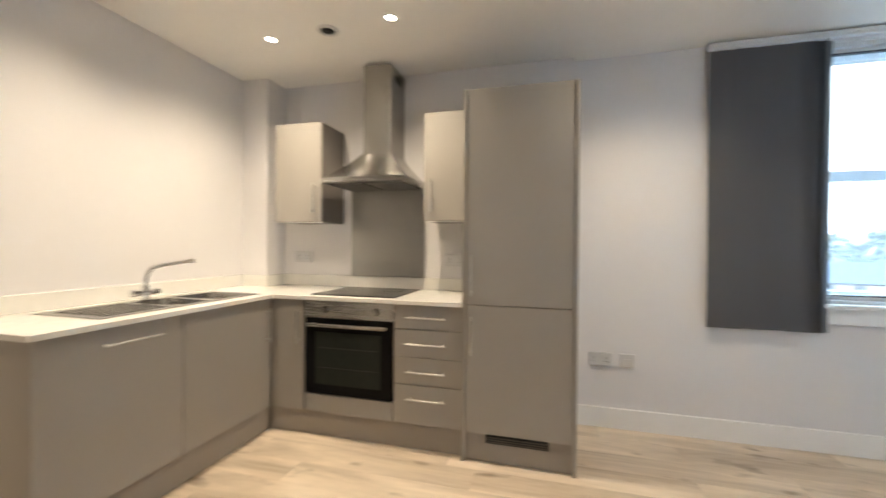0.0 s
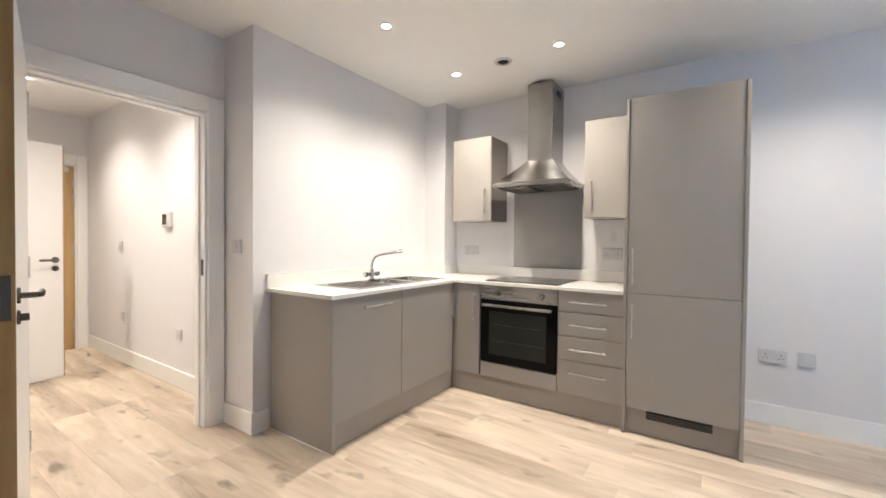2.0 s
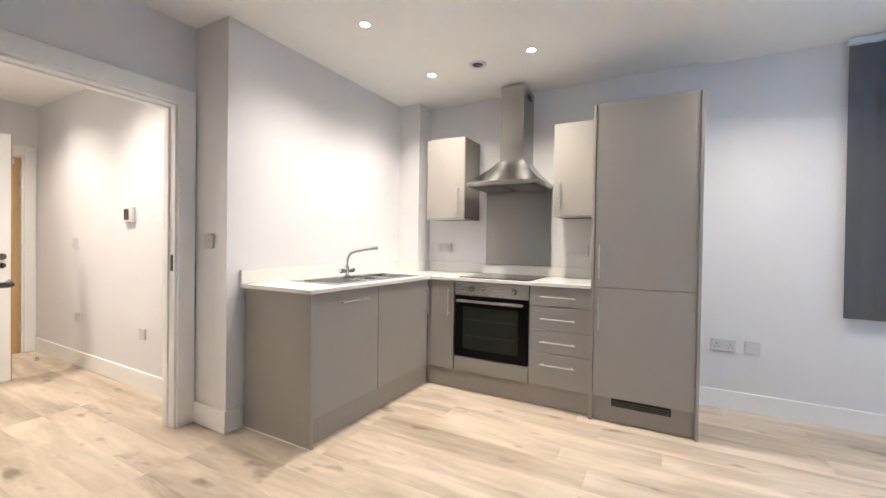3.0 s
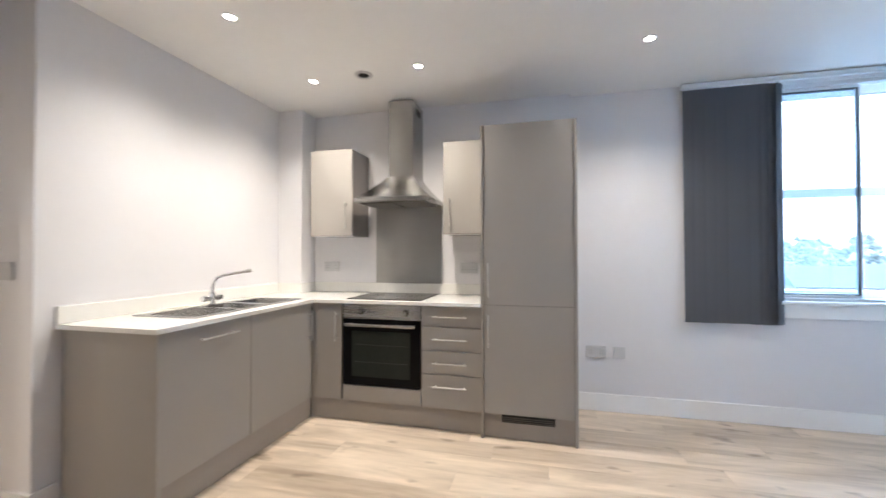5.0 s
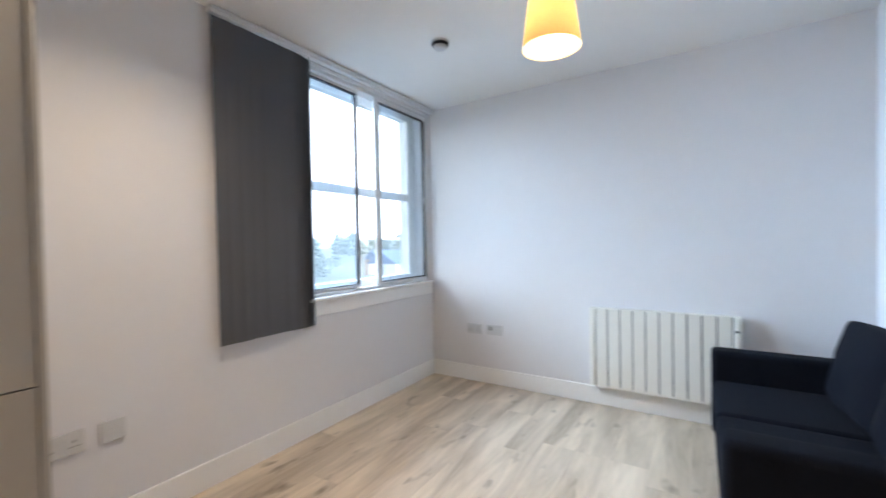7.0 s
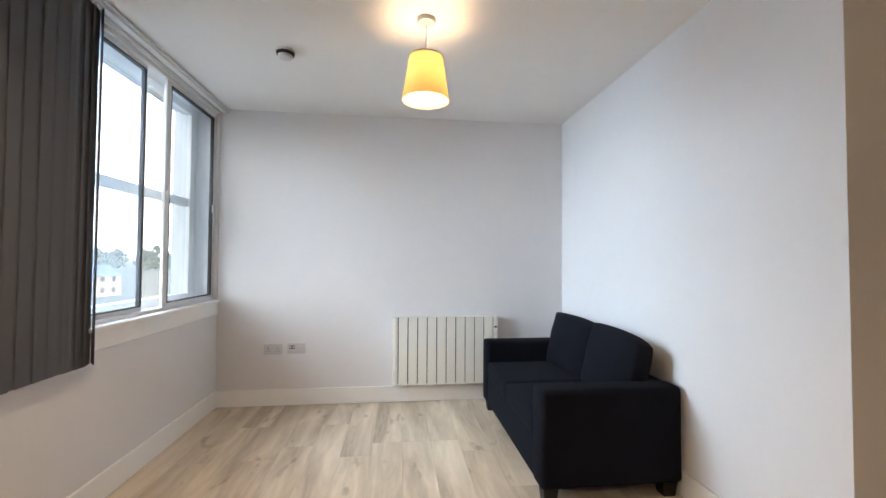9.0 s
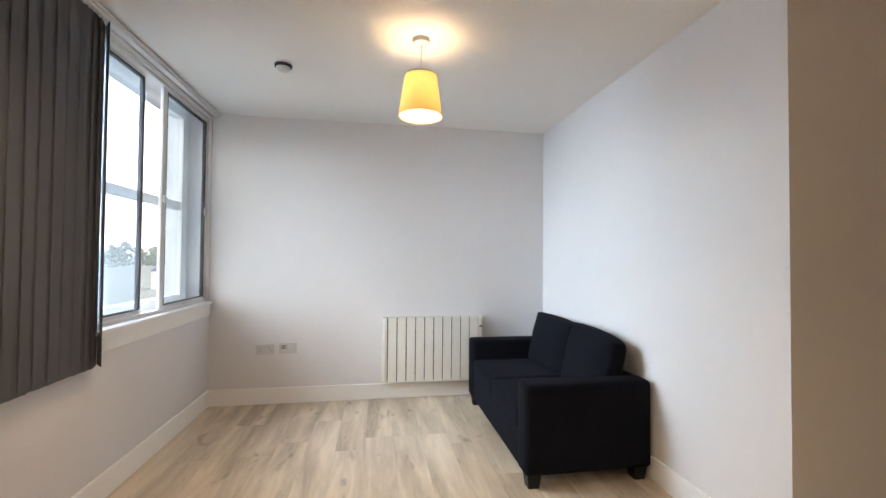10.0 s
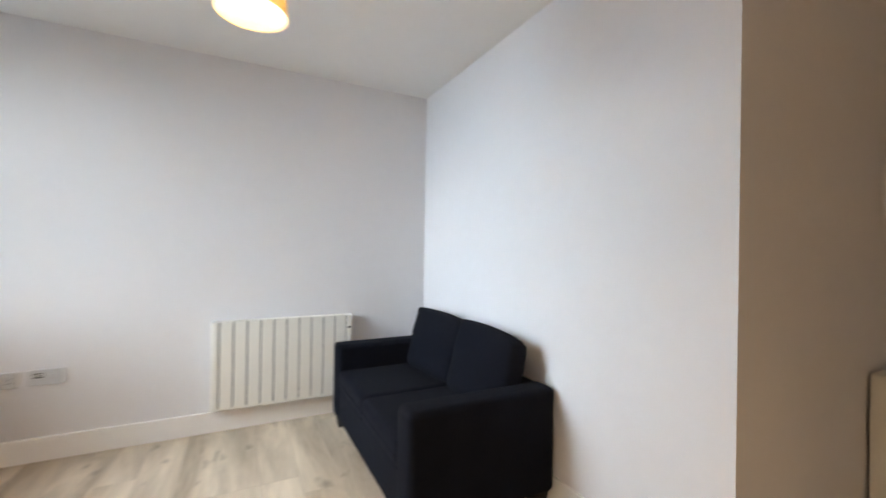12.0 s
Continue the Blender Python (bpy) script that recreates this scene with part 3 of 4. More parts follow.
sk = thing("sink", "stainless steel inset sink with drainer and two bowls", "sink")
SZ = 0.887
b = bmesh.new()
box(b, SX0, SX1, 1.19, B1[0], SZ, SZ + 0.005, bevel=0.002)
box(b, SX0, SX0 + 0.065, B1[0], 2.14, SZ, SZ + 0.005, bevel=0.002)
box(b, SX1 - 0.035, SX1, B1[0], 2.14, SZ, SZ + 0.005, bevel=0.002)
box(b, SX0 + 0.065, SX1 - 0.035, B1[1], B2[0], SZ, SZ + 0.005, bevel=0.002)
box(b, SX0 + 0.065, SX1 - 0.035, B2[1], 2.14, SZ, SZ + 0.005, bevel=0.002)
part("deck", b, STEEL, sk)
for i in range(8):
    part("drainer_rib", slab(SX0 + 0.07 + i * 0.04, SX0 + 0.082 + i * 0.04, 1.24, 1.54, SZ + 0.005, SZ + 0.009, bevel=0.002), STEEL, sk)


def bowl(x0, x1, y0, y1, depth):
    b = bmesh.new()
    rings = []
    for z, i in ((SZ + 0.004, 0.0), (SZ - 0.01, 0.004), (SZ - depth + 0.03, 0.012), (SZ - depth, 0.04)):
        ring = []
        r = 0.05
        for cx, cy, a0 in ((x1 - i - r, y1 - i - r, 0), (x0 + i + r, y1 - i - r, 90), (x0 + i + r, y0 + i + r, 180), (x1 - i - r, y0 + i + r, 270)):
            for s in range(5):
                a = radians(a0 + s * 22.5)
                ring.append(b.verts.new((cx + r * math.cos(a), cy + r * math.sin(a), z)))
        rings.append(ring)
    for p, q in zip(rings, rings[1:]):
        for j in range(len(p)):
            b.faces.new((p[j], p[(j + 1) % len(p)], q[(j + 1) % len(p)], q[j]))
    b.faces.new(rings[-1])
    return b


part("bowl", bowl(SX0 + 0.06, SX1 - 0.03, *B1, 0.12), STEEL, sk)
part("bowl", bowl(SX0 + 0.06, SX1 - 0.03, *B2, 0.17), STEEL, sk)
for y in (sum(B1) / 2, sum(B2) / 2):
    part("waste", lathe([(0.001, 0.002), (0.03, 0.003), (0.036, 0.0)], 20), CHROME, sk, "", pose(-2.04, y, SZ - (0.118 if y < 1.8 else 0.168)))

tp = thing("mixer_tap", "chrome bridge mixer tap with a swivel spout", "tap", pose(-2.20, 1.655, SZ + 0.005))
part("base", lathe([(0.027, 0), (0.027, 0.008), (0.02, 0.014), (0.018, 0.05), (0.019, 0.075), (0.013, 0.085), (0.001, 0.086)], 24), CHROME, tp)
for s in (-1, 1):
    part("valve", rod((0, 0, 0.045), (0, s * 0.055, 0.045), 0.014), CHROME, tp)
    part("tap_head", rod((0, s * 0.05, 0.045), (0, s * 0.075, 0.05), 0.021, 8, 0.018), CHROME, tp)
pts = [(0, 0, 0.08), (0.001, 0.001, 0.115), (0.006, 0.006, 0.15), (0.02, 0.019, 0.178), (0.047, 0.044, 0.193), (0.10, 0.094, 0.206), (0.15, 0.142, 0.218)]
part("spout", tube(pts, 0.010), CHROME, tp)
part("nozzle", rod((0.143, 0.135, 0.217), (0.168, 0.158, 0.221), 0.0135), CHROME, tp)

hb = thing("hob", "black glass ceramic hob let into the worktop", "hob")
part("glass", slab(-1.535, -0.955, 2.225, 2.72, 0.887, 0.893, bevel=0.002), BLACK_GLASS, hb)
ring_m = mat("hob_print", (0.06, 0.06, 0.06), 0.3)
for x, y, r in ((-1.39, 2.36, 0.09), (-1.39, 2.59, 0.07), (-1.12, 2.36, 0.07), (-1.12, 2.59, 0.09)):
    part("cooking_zone", lathe([(r - 0.003, 0.0), (r - 0.003, 0.0006), (r, 0.0006), (r, 0)], 32), ring_m, hb, "", pose(x, y, 0.893))
sb = thing("splashback", "brushed steel splashback behind the hob", "splashback")
part("sheet", slab(-1.532, -0.943, NORTH_K - 0.028, NORTH_K - 0.02, 0.973, 1.66, bevel=0.001), SPLASH, sb)
part("packing", slab(-1.52, -0.955, NORTH_K - 0.02, NORTH_K, 0.98, 1.65), DARK, sb)


def wall_unit(x0, x1, handle_x):
    u = thing("wall_unit", "taupe wall cabinet over the worktop", "kitchen unit", group="wall units")
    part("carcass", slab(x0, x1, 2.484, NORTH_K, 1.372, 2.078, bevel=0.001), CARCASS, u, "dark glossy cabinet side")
    part("underside_rail", slab(x0 + 0.002, x1 - 0.002, 2.47, 2.486, 1.366, 1.372), TRIM, u)
    dr = part("door", slab(x0, x1, 2.464, 2.482, 1.374, 2.078, bevel=0.0012), UNIT, u)
    bar_handle(dr, (handle_x, 2.464, 1.43), (handle_x, 2.464, 1.645), FAC)


wall_unit(-1.992, -1.617, -1.665)
wall_unit(-0.853, -0.524, -0.80)

hd = thing("cooker_hood", "brushed steel chimney cooker hood", "cooker hood")
HC, HW = -1.235, 0.30
part("chimney", slab(HC - 0.078, HC + 0.122, 2.505, NORTH_K, 1.80, 2.452, bevel=0.003), STEEL, hd)
for i in range(4):
    part("chimney_slot", slab(HC + 0.1215, HC + 0.1235, 2.60 + i * 0.03, 2.615 + i * 0.03, 2.36, 2.41), DARK, hd)
b = bmesh.new()
rings = []
for s in range(9):
    u = s / 8
    k = (1 - u) ** 1.2
    hx, y0 = 0.112 + (HW - 0.112) * k, 2.503 - (2.503 - 2.30) * k
    HX0 = HC + 0.018 * (1 - k)
    z = 1.655 + 0.185 * u
    bow = 0.035 * (1 - u)
    ring = [b.verts.new((HX0 - hx, NORTH_K - 0.002, z)), b.verts.new((HX0 - hx, y0 + bow, z))]
    ring += [b.verts.new((HX0 - hx + 2 * hx * j / 10, y0 + bow * (2 * j / 10 - 1) ** 2, z)) for j in range(1, 10)]
    ring += [b.verts.new((HX0 + hx, y0 + bow, z)), b.verts.new((HX0 + hx, NORTH_K - 0.002, z))]
    rings.append(ring)
for p, q in zip(rings, rings[1:]):
    for j in range(len(p) - 1):
        b.faces.new((p[j], p[j + 1], q[j + 1], q[j]))
part("canopy", b, STEEL, hd, "flared steel canopy")
b = bmesh.new()
low, high = [], []
for rr, z in ((low, 1.622), (high, 1.656)):
    rr += [b.verts.new((HC - HW, NORTH_K - 0.002, z))] + [b.verts.new((HC - HW + 2 * HW * j / 10, 2.30 + 0.035 * (2 * j / 10 - 1) ** 2, z)) for j in range(11)] + [b.verts.new((HC + HW, NORTH_K - 0.002, z))]
for j in range(len(low)):
    b.faces.new((low[j], low[(j + 1) % len(low)], high[(j + 1) % len(low)], high[j]))
b.faces.new(low)
b.faces.new(high)
part("rim", b, STEEL_H, hd)
for x in (HC - 0.14, HC + 0.14):
    part("grease_filter", slab(x - 0.125, x + 0.125, 2.37, 2.72, 1.614, 1.6225, bevel=0.002), FILTER, hd, "dull grey grease filter")


# ---- sockets and switches ----
def plate(name, m, w, h, holes, label, category, group=""):
    """A moulded faceplate that faces -y, its centre at the origin."""
    ob = thing(name, label, category, m, group)
    part("plate", slab(-w / 2, w / 2, -0.014, 0, -h / 2, h / 2, bevel=0.003), PLASTIC, ob)
    if holes == "double":
        for s in (-1, 1):
            for dx, dz, a, bb in ((0, 0.008, 0.0025, 0.005), (-0.011, -0.014, 0.004, 0.002), (0.011, -0.014, 0.004, 0.002)):
                part("pin_slot", slab(s * 0.04 + dx - a, s * 0.04 + dx + a, -0.0148, -0.0135, dz - bb, dz + bb), BLACK, ob)
            part("rocker", slab(s * 0.012 - 0.007, s * 0.012 + 0.007, -0.0175, -0.0135, 0.012, 0.034, bevel=0.002), PLASTIC, ob)
    elif holes == "tv":
        part("tv_port", lathe([(0.001, 0.004), (0.006, 0.004), (0.009, 0.0)], 16), NICKEL, ob, "", pose(-0.045, -0.0155, 0.012, 90))
        part("tv_port", lathe([(0.001, 0.004), (0.006, 0.004), (0.009, 0.0)], 16), NICKEL, ob, "", pose(-0.022, -0.0155, 0.012, 90))
        part("module", slab(-0.055, -0.012, -0.0155, -0.0135, -0.003, 0.025, bevel=0.001), mat("socket_module", (0.10, 0.095, 0.085), 0.5), ob)
        part("module", slab(0.0, 0.05, -0.0165, -0.0135, -0.015, 0.018, bevel=0.002), PLASTIC, ob)
    elif holes == "switch":
        part("rocker", slab(-0.012, 0.012, -0.018, -0.0135, -0.018, 0.018, bevel=0.003), PLASTIC, ob)
    elif holes == "blank":
        part("outlet", slab(-0.02, 0.02, -0.016, -0.0135, -0.012, 0.012, bevel=0.002), PLASTIC, ob)
    for s in (-1, 1):
        part("screw", lathe([(0.001, 0.0012), (0.003, 0.0)], 10), NICKEL, ob, "", pose(s * (w / 2 - 0.011), -0.0142, 0.0, 90))
    return ob


DS = "white plastic double socket outlet on the wall"
plate("double_socket", pose(0.282, NORTH, 0.458), 0.146, 0.088, "double", DS, "socket", "double sockets")
plate("cable_outlet", pose(0.450, NORTH, 0.458), 0.088, 0.088, "blank", "white plastic single outlet plate on the wall", "socket")
plate("double_socket", pose(-1.97, NORTH_K, 1.113), 0.146, 0.088, "double", DS, "socket", "double sockets")
plate("double_socket", pose(-0.713, NORTH_K, 1.107), 0.146, 0.088, "double", DS, "socket", "double sockets")
plate("double_socket", pose(EAST, 2.39, 0.468, 0, 0, -90), 0.146, 0.088, "double", DS, "socket", "double sockets")
plate("aerial_socket", pose(EAST, 2.20, 0.472, 0, 0, -90), 0.146, 0.088, "tv", "white aerial and data outlet plate on the wall", "socket")
plate("light_switch", pose(-2.54, STEP, 1.144), 0.086, 0.086, "switch", "white plastic light switch by the doorway", "switch")
plate("light_switch", pose(-4.79, HALL_N, 1.118), 0.086, 0.086, "switch", "white plastic light switch in the hall", "switch")
plate("light_switch", pose(-3.07, HALL_N, 1.12), 0.086, 0.086, "switch", "white plastic light switch in the hall", "switch")
plate("single_socket", pose(-4.74, HALL_N, 0.44), 0.086, 0.086, "blank", "white plastic socket low on the hall wall", "socket")
plate("single_socket", pose(-3.59, HALL_N, 0.425), 0.086, 0.086, "blank", "white plastic socket low on the hall wall", "socket")
th = thing("thermostat", "white wall thermostat with a grey display", "thermostat", pose(-3.78, HALL_N, 1.343))
part("body", slab(-0.07, 0.07, -0.028, 0, -0.06, 0.06, bevel=0.005), PLASTIC, th)
part("display", slab(-0.055, 0.02, -0.0295, -0.0275, -0.04, 0.045, bevel=0.001), SCREEN, th, "grey display")
ds = thing("door_stop", "small steel door stop on the hall floor", "door stop", pose(-5.25, 0.80, 0))
part("post", lathe([(0.02, 0), (0.018, 0.006), (0.011, 0.01), (0.011, 0.035), (0.001, 0.036)], 16), NICKEL, ds)


# ---- heaters ----
def heater(m, width, fins, label):
    """A panel heater with upright ribs, its back on the wall, facing -y."""
    ob = thing("panel_heater", label, "heater", m, "panel heaters")
    h0, h1 = 0.155, 0.735
    # near-black body: shade in the grooves between ribs is put into its colour
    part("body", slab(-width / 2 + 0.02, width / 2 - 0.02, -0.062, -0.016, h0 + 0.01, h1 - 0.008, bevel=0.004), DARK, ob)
    for s in (-1, 1):
        x = s * (width / 2 - 0.022)
        part("end_cap", slab(x - 0.022, x + 0.022, -0.078, -0.012, h0, h1, bevel=0.01), HEATER, ob)
    x0, x1 = -width / 2 + 0.046, width / 2 - 0.046
    step = (x1 - x0) / fins
    for i in range(fins):
        part("rib", slab(x0 + i * step + 0.004, x0 + (i + 1) * step - 0.004, -0.078, -0.05, h0, h1, bevel=0.0015), HEATER, ob)
    part("top_cover", slab(-width / 2 + 0.03, width / 2 - 0.03, -0.055, -0.015, h1 - 0.01, h1 - 0.002, bevel=0.002), HEATER, ob)
    part("display", slab(width / 2 - 0.036, width / 2 - 0.012, -0.0795, -0.077, h1 - 0.10, h1 - 0.086), BLACK, ob, "small black display")
    for s in (-1, 1):
        part("bracket", slab(s * width * 0.3 - 0.02, s * width * 0.3 + 0.02, -0.017, 0, 0.3, 0.6), HEATER, ob)
    return ob


heater(pose(EAST, 0.936, 0, 0, 0, -90), 0.916, 10, "cream electric panel heater with upright ribs on the wall")
heater(pose(CORNER, -1.545, 0, 0, 0, -90), 0.86, 9, "cream electric panel heater on the shaded lobby wall")

# ---- sofa ----
so = thing("sofa", "charcoal two-seat fabric sofa with block arms and back cushions", "sofa", pose(1.352, -0.118, 0))
SL, SD = 1.385, 0.762       # length along x, depth along y; the front is at +y
for x in (0.0, SL - 0.14):
    part("arm", slab(x, x + 0.14, 0.0, SD, 0.075, 0.572, bevel=0.028, seg=4), SOFA, so)
part("back_frame", slab(0.138, SL - 0.138, 0.0, 0.13, 0.075, 0.565, bevel=0.025, seg=4), SOFA, so)
part("front_rail", slab(0.138, SL - 0.138, SD - 0.07, SD - 0.012, 0.075, 0.29, bevel=0.012, seg=3), SOFA, so)
part("seat_base", slab(0.138, SL - 0.138, 0.12, SD - 0.06, 0.09, 0.275), SOFA, so)
half = (SL - 0.28) / 2


def cushion(w, dpt, h, puff, seg=9):
    """A padded cushion: a rounded block with swollen faces, based at z = 0."""
    b = bmesh.new()
    bmesh.ops.create_cube(b, size=1.0)
    bmesh.ops.subdivide_edges(b, edges=b.edges[:], cuts=seg, use_grid_fill=True)
    for v in b.verts:
        x, y, z = v.co * 2
        rx, ry, rz = 1 - 0.045 * abs(x) ** 6 * (abs(z) ** 6 + abs(y) ** 6), 1, 1 - 0.045 * abs(z) ** 6 * (abs(x) ** 6 + abs(y) ** 6)
        ry = 1 - 0.30 * max(abs(x), abs(z)) ** 8
        bulge = (1 - x * x) * (1 - z * z) * puff
        wob = 0.006 * noise.noise(Vector((x * 2.1, y, z * 2.3)))
        v.co = (x * w / 2 * rx, y * (dpt / 2 * ry + bulge) + wob, (z * rz + 1) * h / 2 + (0.014 * (1 - x * x) + 0.012 * x + 0.008 * x ** 3 if z > 0.6 else 0))
    return b


for i in range(2):
    x0 = 0.142 + i * half
    part("seat_cushion", slab(x0 + 0.002, x0 + half - 0.004, 0.11, SD - 0.004, 0.278, 0.408, bevel=0.03, seg=4), SOFA, so)
    c = part("back_cushion", cushion(half + 0.015, 0.16, 0.405, 0.02), SOFA, so, "", pose(x0 + half / 2 - (0.0 if i else 0.02), 0.205, 0.392, 14, (1.5 if i else 0.5), (3 if i else -2)))
    part("piping", slab(x0 + 0.02, x0 + half - 0.02, SD - 0.006, SD - 0.001, 0.335, 0.339, bevel=0.001), SOFA, so)
for x in (0.03, SL - 0.09):
    for y in (0.03, SD - 0.09):
        b = bmesh.new()
        rod((x + 0.03, y + 0.03, 0.0), (x + 0.03, y + 0.03, 0.078), 0.044, 4, 0.056, bm=b)
        bmesh.ops.rotate(b, verts=b.verts[:], cent=(x + 0.03, y + 0.03, 0), matrix=Matrix.Rotation(radians(45), 3, "Z"))
        part("foot", b, FOOT, so, "tapered black foot")

# ---- ceiling fittings ----
def downlight(x, y, z=CEIL):
    ob = thing("downlight", "white recessed ceiling downlight, lit", "downlight", pose(x, y, z), "downlights")
    part("bezel", lathe([(0.025, 0.0), (0.026, -0.003), (0.037, -0.005), (0.041, 0.0)], 32), PLASTIC, ob)
    part("lens", lathe([(0.001, -0.0025), (0.0255, -0.002), (0.0255, 0.0)], 32), SPOT_GLOW, ob, "glowing warm lens")
    return ob


for x, y in ((-0.919, 2.04), (-1.731, 2.08), (-1.719, 1.264), (0.497, 2.044)):
    downlight(x, y)
    lamp("downlight_lamp", "SPOT", SPOT_W, pose(x, y, CEIL - 0.012), WARM)
for x, y in ((-4.685, 0.285), (-3.45, 0.3)):
    downlight(x, y)
    lamp("downlight_lamp", "SPOT", HALL_W, pose(x, y, CEIL - 0.012), WARM)
va = thing("extract_vent", "round extract vent with a dark throat", "vent", pose(-1.33, 2.07, CEIL))
part("ring", lathe([(0.04, 0), (0.041, -0.008), (0.052, -0.012), (0.062, -0.006), (0.063, 0)], 32), PLASTIC, va)
part("throat", lathe([(0.001, -0.003), (0.041, -0.003), (0.041, 0.0)], 32), DARK, va, "dark throat")
part("disc", lathe([(0.001, -0.014), (0.022, -0.014), (0.027, -0.008), (0.022, -0.004)], 32), DARK, va)


def smoke_alarm(x, y):
    ob = thing("smoke_alarm", "white round ceiling smoke alarm with a dark slot", "smoke alarm", pose(x, y, CEIL), "smoke alarms")
    part("base", lathe([(0.055, 0), (0.055, -0.012), (0.05, -0.014)], 32), PLASTIC, ob)
    part("slot", lathe([(0.0535, -0.012), (0.051, -0.026), (0.043, -0.029)], 32), DARK, ob, "dark sensor slot")
    part("cap", lathe([(0.043, -0.026), (0.0425, -0.036), (0.036, -0.044), (0.001, -0.047)], 32), PLASTIC, ob)


smoke_alarm(1.89, 2.045)
ha = thing("heat_alarm", "white round heat alarm with a domed grille", "smoke alarm", pose(-0.955, 1.16, CEIL), "smoke alarms")
part("base", lathe([(0.078, 0), (0.078, -0.018), (0.073, -0.024)], 32), PLASTIC, ha)
part("dome", lathe([(0.073, -0.022), (0.07, -0.045), (0.052, -0.062), (0.022, -0.067), (0.001, -0.067)], 32), PLASTIC, ha)
part("sensor_slot", slab(-0.018, 0.018, -0.006, 0.006, -0.073, -0.066, bevel=0.002), SCREEN, ha, "grey sensor")
part("test_button", slab(-0.008, 0.008, -0.038, -0.026, -0.068, -0.06, bevel=0.002), SCREEN, ha)
pd = thing("pendant_light", "mustard fabric pendant shade hanging on a white cord", "pendant light", pose(1.466, 1.221, CEIL))
part("ceiling_rose", lathe([(0.05, 0), (0.05, -0.012), (0.043, -0.022), (0.014, -0.028), (0.001, -0.028)], 32), PLASTIC, pd, "white plastic ceiling rose")
part("cord", rod((0, 0, -0.025), (0, 0, -0.225), 0.003, 8), PLASTIC, pd)
part("lamp_holder", lathe([(0.004, -0.185), (0.018, -0.198), (0.02, -0.242), (0.001, -0.243)], 20), PLASTIC, pd)
part("bulb", lathe([(0.001, -0.243), (0.014, -0.246), (0.03, -0.278), (0.033, -0.303), (0.024, -0.328), (0.001, -0.336)], 24), BULB, pd, "glowing bulb")
b = lathe([(0.089, -0.205), (0.122, -0.433)], 48)
sh = part("shade", b, SHADE, pd, "mustard fabric drum shade")
part("liner", lathe([(0.086, -0.207), (0.1195, -0.432)], 48), LINER, pd, "white inner lining")
part("shade_rim", lathe([(0.0895, -0.203), (0.091, -0.205), (0.0915, -0.211), (0.0885, -0.211)], 48), mat("rim_wire", (0.30, 0.25, 0.14), 0.5), pd)
for a in (0, 120, 240):
    part("spider_wire", rod((0.02 * math.cos(radians(a)), 0.02 * math.sin(radians(a)), -0.215), (0.088 * math.cos(radians(a)), 0.088 * math.sin(radians(a)), -0.209), 0.0015, 6), NICKEL, pd)
lamp("pendant_lamp", "POINT", PENDANT_W, pose(1.466, 1.221, CEIL - 0.295), (1.0, 0.77, 0.50), 0.039)

# ---- outside: ground, woods and roofs far below ----
GZ = -8.0
# grass tinted blue-grey, with the distance haze put into its colour
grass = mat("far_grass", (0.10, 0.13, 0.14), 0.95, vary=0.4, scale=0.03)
g = bmesh.new()
box(g, -2500, 2500, 8, 4000, GZ - 1, GZ)
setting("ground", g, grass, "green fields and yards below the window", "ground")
# paler than real leaves: haze of the distance is mixed into this colour
LEAF = mat("far_foliage_hazed", (0.15, 0.19, 0.16), 0.9, vary=0.4, scale=0.4)
BRICK = mat("far_brick", (0.36, 0.28, 0.24), 0.9, vary=0.2, scale=1)
ROOF = mat("far_slate", (0.09, 0.15, 0.27), 0.6, vary=0.2, scale=1)
WHITE = mat("far_white_wall", (0.75, 0.75, 0.73), 0.8, vary=0.08, scale=1)
CLAD = mat("far_blue_cladding", (0.15, 0.23, 0.35), 0.7, vary=0.1, scale=1)
DARKPANE = mat("far_pane", (0.04, 0.05, 0.06), 0.1)
rng = random.Random(11)


def woods(name, count, y0, y1, x0, x1, h0, h1, label):
    """Far woods: crowns of many small uneven leaf clumps."""
    vs, fs = [], []
    for _ in range(count):
        x, y, h = rng.uniform(x0, x1), rng.uniform(y0, y1), rng.uniform(h0, h1)
        for _ in range(46):
            a, u = rng.uniform(0, 2 * math.pi), rng.uniform(0, 1)
            r = h * 0.42 * math.sqrt(rng.random()) * math.sin(math.pi * min(0.97, 0.2 + 0.75 * u))
            c = Vector((x + r * math.cos(a), y + r * math.sin(a), GZ + h * (0.18 + 0.82 * u)))
            s = h * rng.uniform(0.05, 0.12)
            k = len(vs)
            for v in ((1, 0, 0), (-0.5, 0.8, 0), (-0.5, -0.8, 0.2), (0, 0, 0.9), (0.1, 0, -0.8)):
                vs.append(c + s * Vector([q + rng.uniform(-0.3, 0.3) for q in v]))
            for f in ((0, 1, 3), (1, 2, 3), (2, 0, 3), (1, 0, 4), (2, 1, 4), (0, 2, 4)):
                fs.append([k + q for q in f])
    me = bpy.data.meshes.new(name)
    me.from_pydata(vs, [], fs)
    me.materials.append(LEAF)
    return tagged(new(name, me), label, "trees", kind="stuff")


woods("woods", 170, 150, 260, -260, 420, 11, 17, "belt of hazy green woodland on the far side")
woods("hedge_trees", 40, 70, 120, -60, 160, 4, 7, "scattered green trees among the roofs")


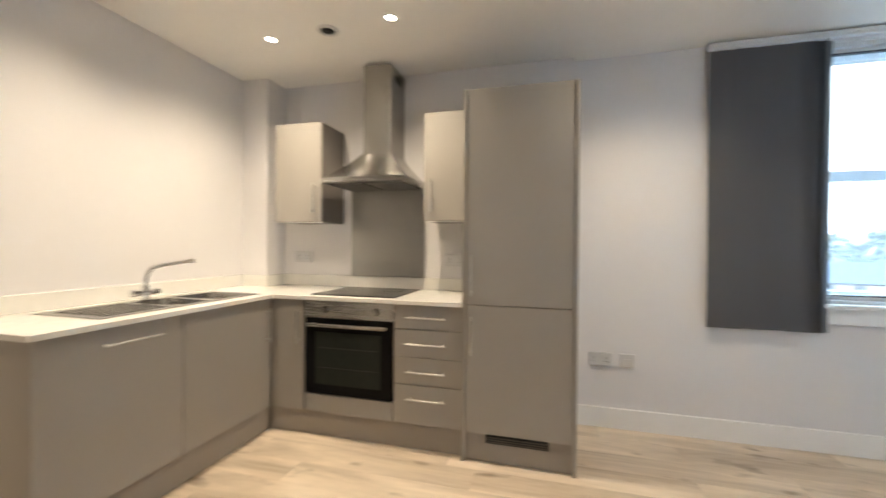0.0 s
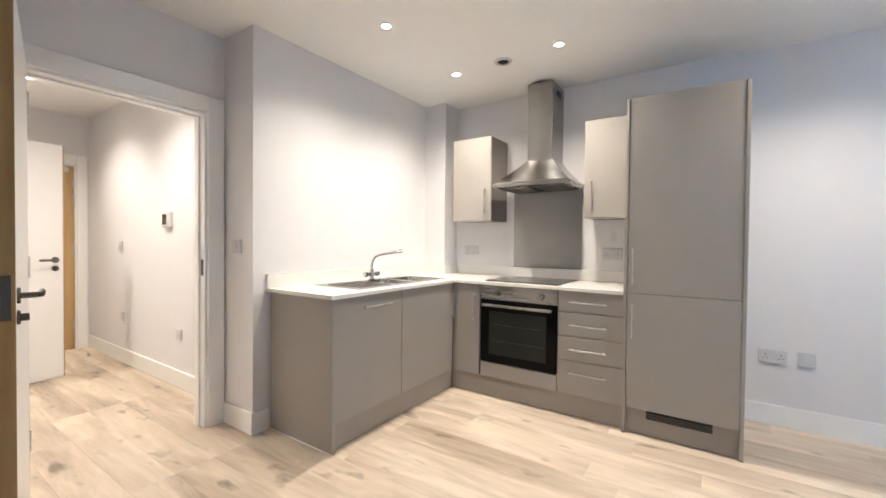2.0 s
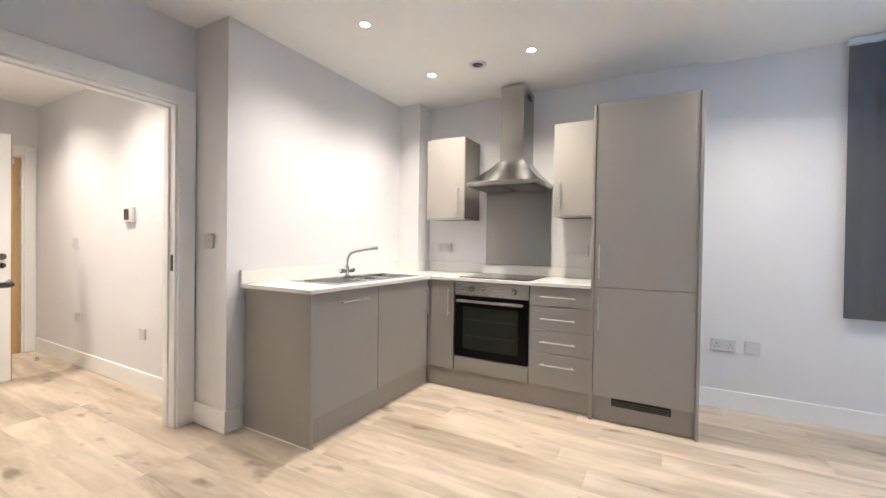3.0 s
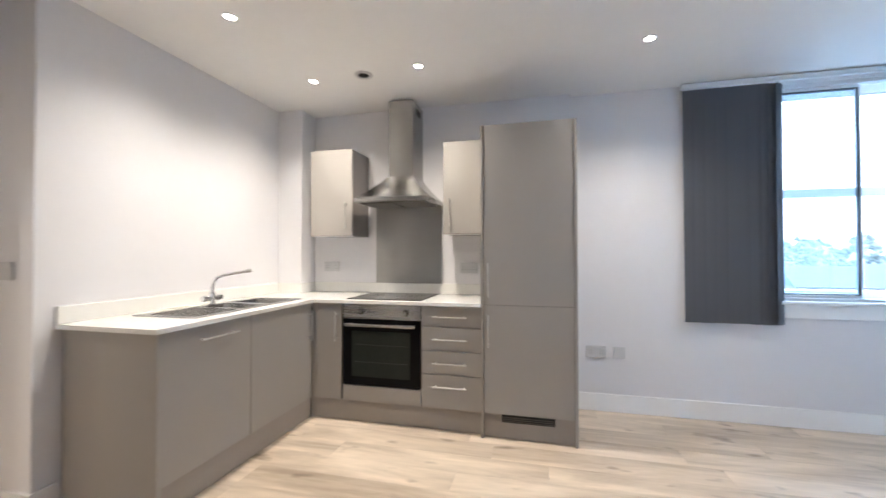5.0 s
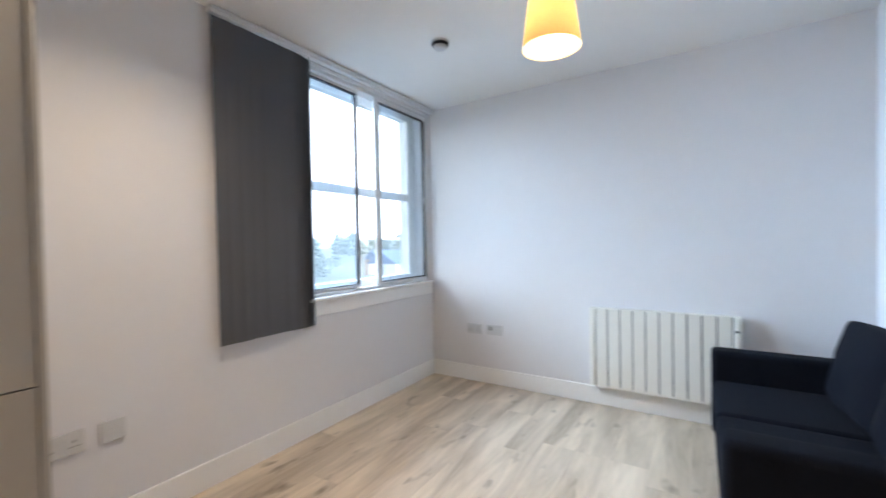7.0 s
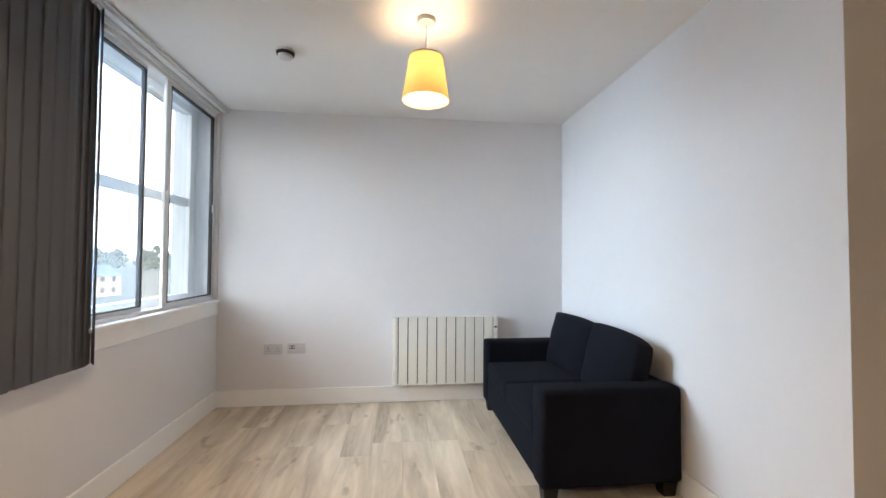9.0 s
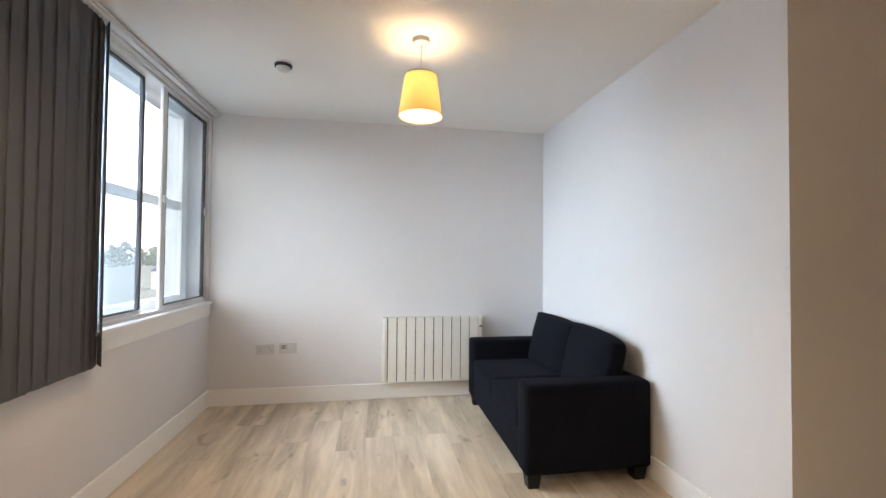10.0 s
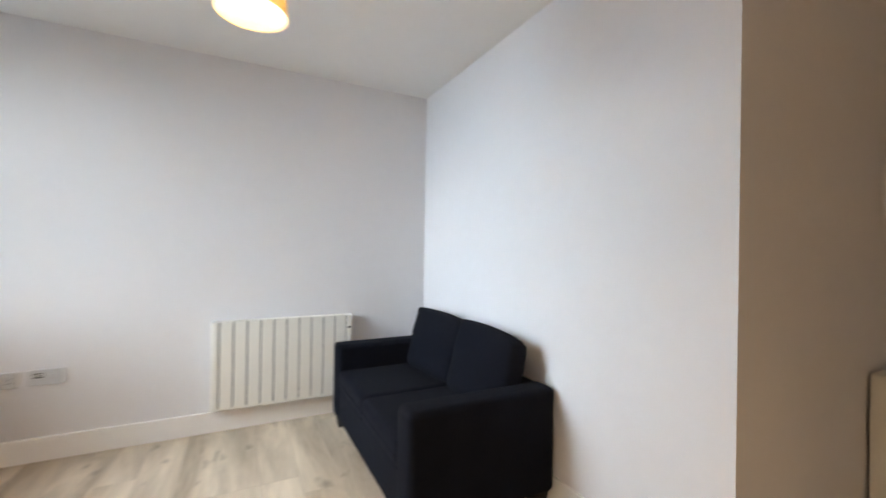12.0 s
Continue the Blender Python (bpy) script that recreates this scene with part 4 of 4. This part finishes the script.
def house(x, y, w, dd, h, rh, wall, turn, label):
    ob = thing("house", label, "house", pose(x, y, GZ, 0, 0, turn), "houses outside")
    part("wall", slab(-w / 2, w / 2, -dd / 2, dd / 2, 0, h), wall, ob)
    b = bmesh.new()
    v = [b.verts.new(p) for p in ((-w / 2 - .3, -dd / 2 - .3, h), (w / 2 + .3, -dd / 2 - .3, h), (w / 2 + .3, dd / 2 + .3, h), (-w / 2 - .3, dd / 2 + .3, h), (-w / 2 - .3, 0, h + rh), (w / 2 + .3, 0, h + rh))]
    for f in ((0, 1, 5, 4), (2, 3, 4, 5), (1, 2, 5), (3, 0, 4), (3, 2, 1, 0)):
        b.faces.new([v[q] for q in f])
    part("roof", b, ROOF, ob)
    for i in range(int(w // 3)):
        for z in (1.0, 3.6):
            if z + 1.2 < h:
                xx = -w / 2 + 1.2 + i * 3
                part("window", slab(xx, xx + 1.1, -dd / 2 - 0.05, -dd / 2, z, z + 1.2), DARKPANE, ob)


house(52, 25, 44, 24, 0.8, 3.8, CLAD, 8, "long low building with a blue slate roof")
house(27, 36, 30, 16, 1.4, 3.6, CLAD, 12, "low blue-clad building with a grey slate roof below the window")
for i in range(7):
    house(20 + i * 17, 62 + rng.uniform(-6, 16), 10, 8, 5, 2.6, BRICK if i % 3 else WHITE, rng.uniform(-20, 20), "brick house with a grey roof in the distance")
house(-6, 60, 14, 9, 5, 2.6, WHITE, 5, "white rendered house with a grey roof in the distance")

b = bmesh.new()
box(b, -2600, 3400, 900, 904, GZ - 1, 1100)
setting("backdrop", b, glow("hazy_sky", (0.90, 0.95, 1.0), 1.0), "pale hazy sky and distance", "backdrop")
b = bmesh.new()
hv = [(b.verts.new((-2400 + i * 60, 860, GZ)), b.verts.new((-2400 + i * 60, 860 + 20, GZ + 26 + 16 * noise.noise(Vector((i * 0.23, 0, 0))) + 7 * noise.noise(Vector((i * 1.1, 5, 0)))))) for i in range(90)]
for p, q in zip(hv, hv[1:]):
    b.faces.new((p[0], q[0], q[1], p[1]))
# pale blue base colour stands in for haze over the hills
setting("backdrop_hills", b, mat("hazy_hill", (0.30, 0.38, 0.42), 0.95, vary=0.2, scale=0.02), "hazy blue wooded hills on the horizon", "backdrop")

# ---- floor planks ----
PW, PL, GAP = 0.192, 1.285, 0.0004
planks = {}
rng = random.Random(21)
row, y = 0, SOUTH - 0.02
while y < NORTH:
    y1 = min(y + PW, NORTH + 0.01)
    x = HALL_END - 0.03 - rng.choice((0.0, 0.33, 0.61, 0.87)) * PL
    while x < EAST:
        a, c = max(x, HALL_END - 0.03), min(x + PL, EAST + 0.01)
        x += PL
        if y1 < SOFA_WALL:
            c = min(c, CORNER + 0.05)
        if y1 < HALL_S or y > HALL_N:
            a = max(a, WEST_D - 0.05)
        hall = y1 > HALL_S - 0.1 and y < HALL_N + 0.1
        if c - a < 0.05 or (c < WEST_D - 0.1 and not hall) or (a > CORNER + 0.1 and y1 < SOFA_WALL - 0.05):
            continue
        key = (round(c - a, 3), round(y1 - y, 3))
        if key not in planks:
            lx, ly, e = (c - a) / 2 - GAP / 2, (y1 - y) / 2 - GAP / 2, 0.0005
            b = bmesh.new()
            lo = [b.verts.new((sx * lx, sy * ly, -0.012)) for sx, sy in ((-1, -1), (1, -1), (1, 1), (-1, 1))]
            mi = [b.verts.new((sx * lx, sy * ly, -0.001)) for sx, sy in ((-1, -1), (1, -1), (1, 1), (-1, 1))]
            hi = [b.verts.new((sx * (lx - e), sy * (ly - e), 0)) for sx, sy in ((-1, -1), (1, -1), (1, 1), (-1, 1))]
            for p, q in ((lo, mi), (mi, hi)):
                for j in range(4):
                    b.faces.new((p[j], p[(j + 1) % 4], q[(j + 1) % 4], q[j]))
            b.faces.new(hi)
            planks[key] = mesh_of("plank", b, PLANK, 10)
        o = new("plank", planks[key])
        o.parent = FLOOR
        o.location = ((a + c) / 2, (y + y1) / 2, 0)
    y = y1
    row += 1
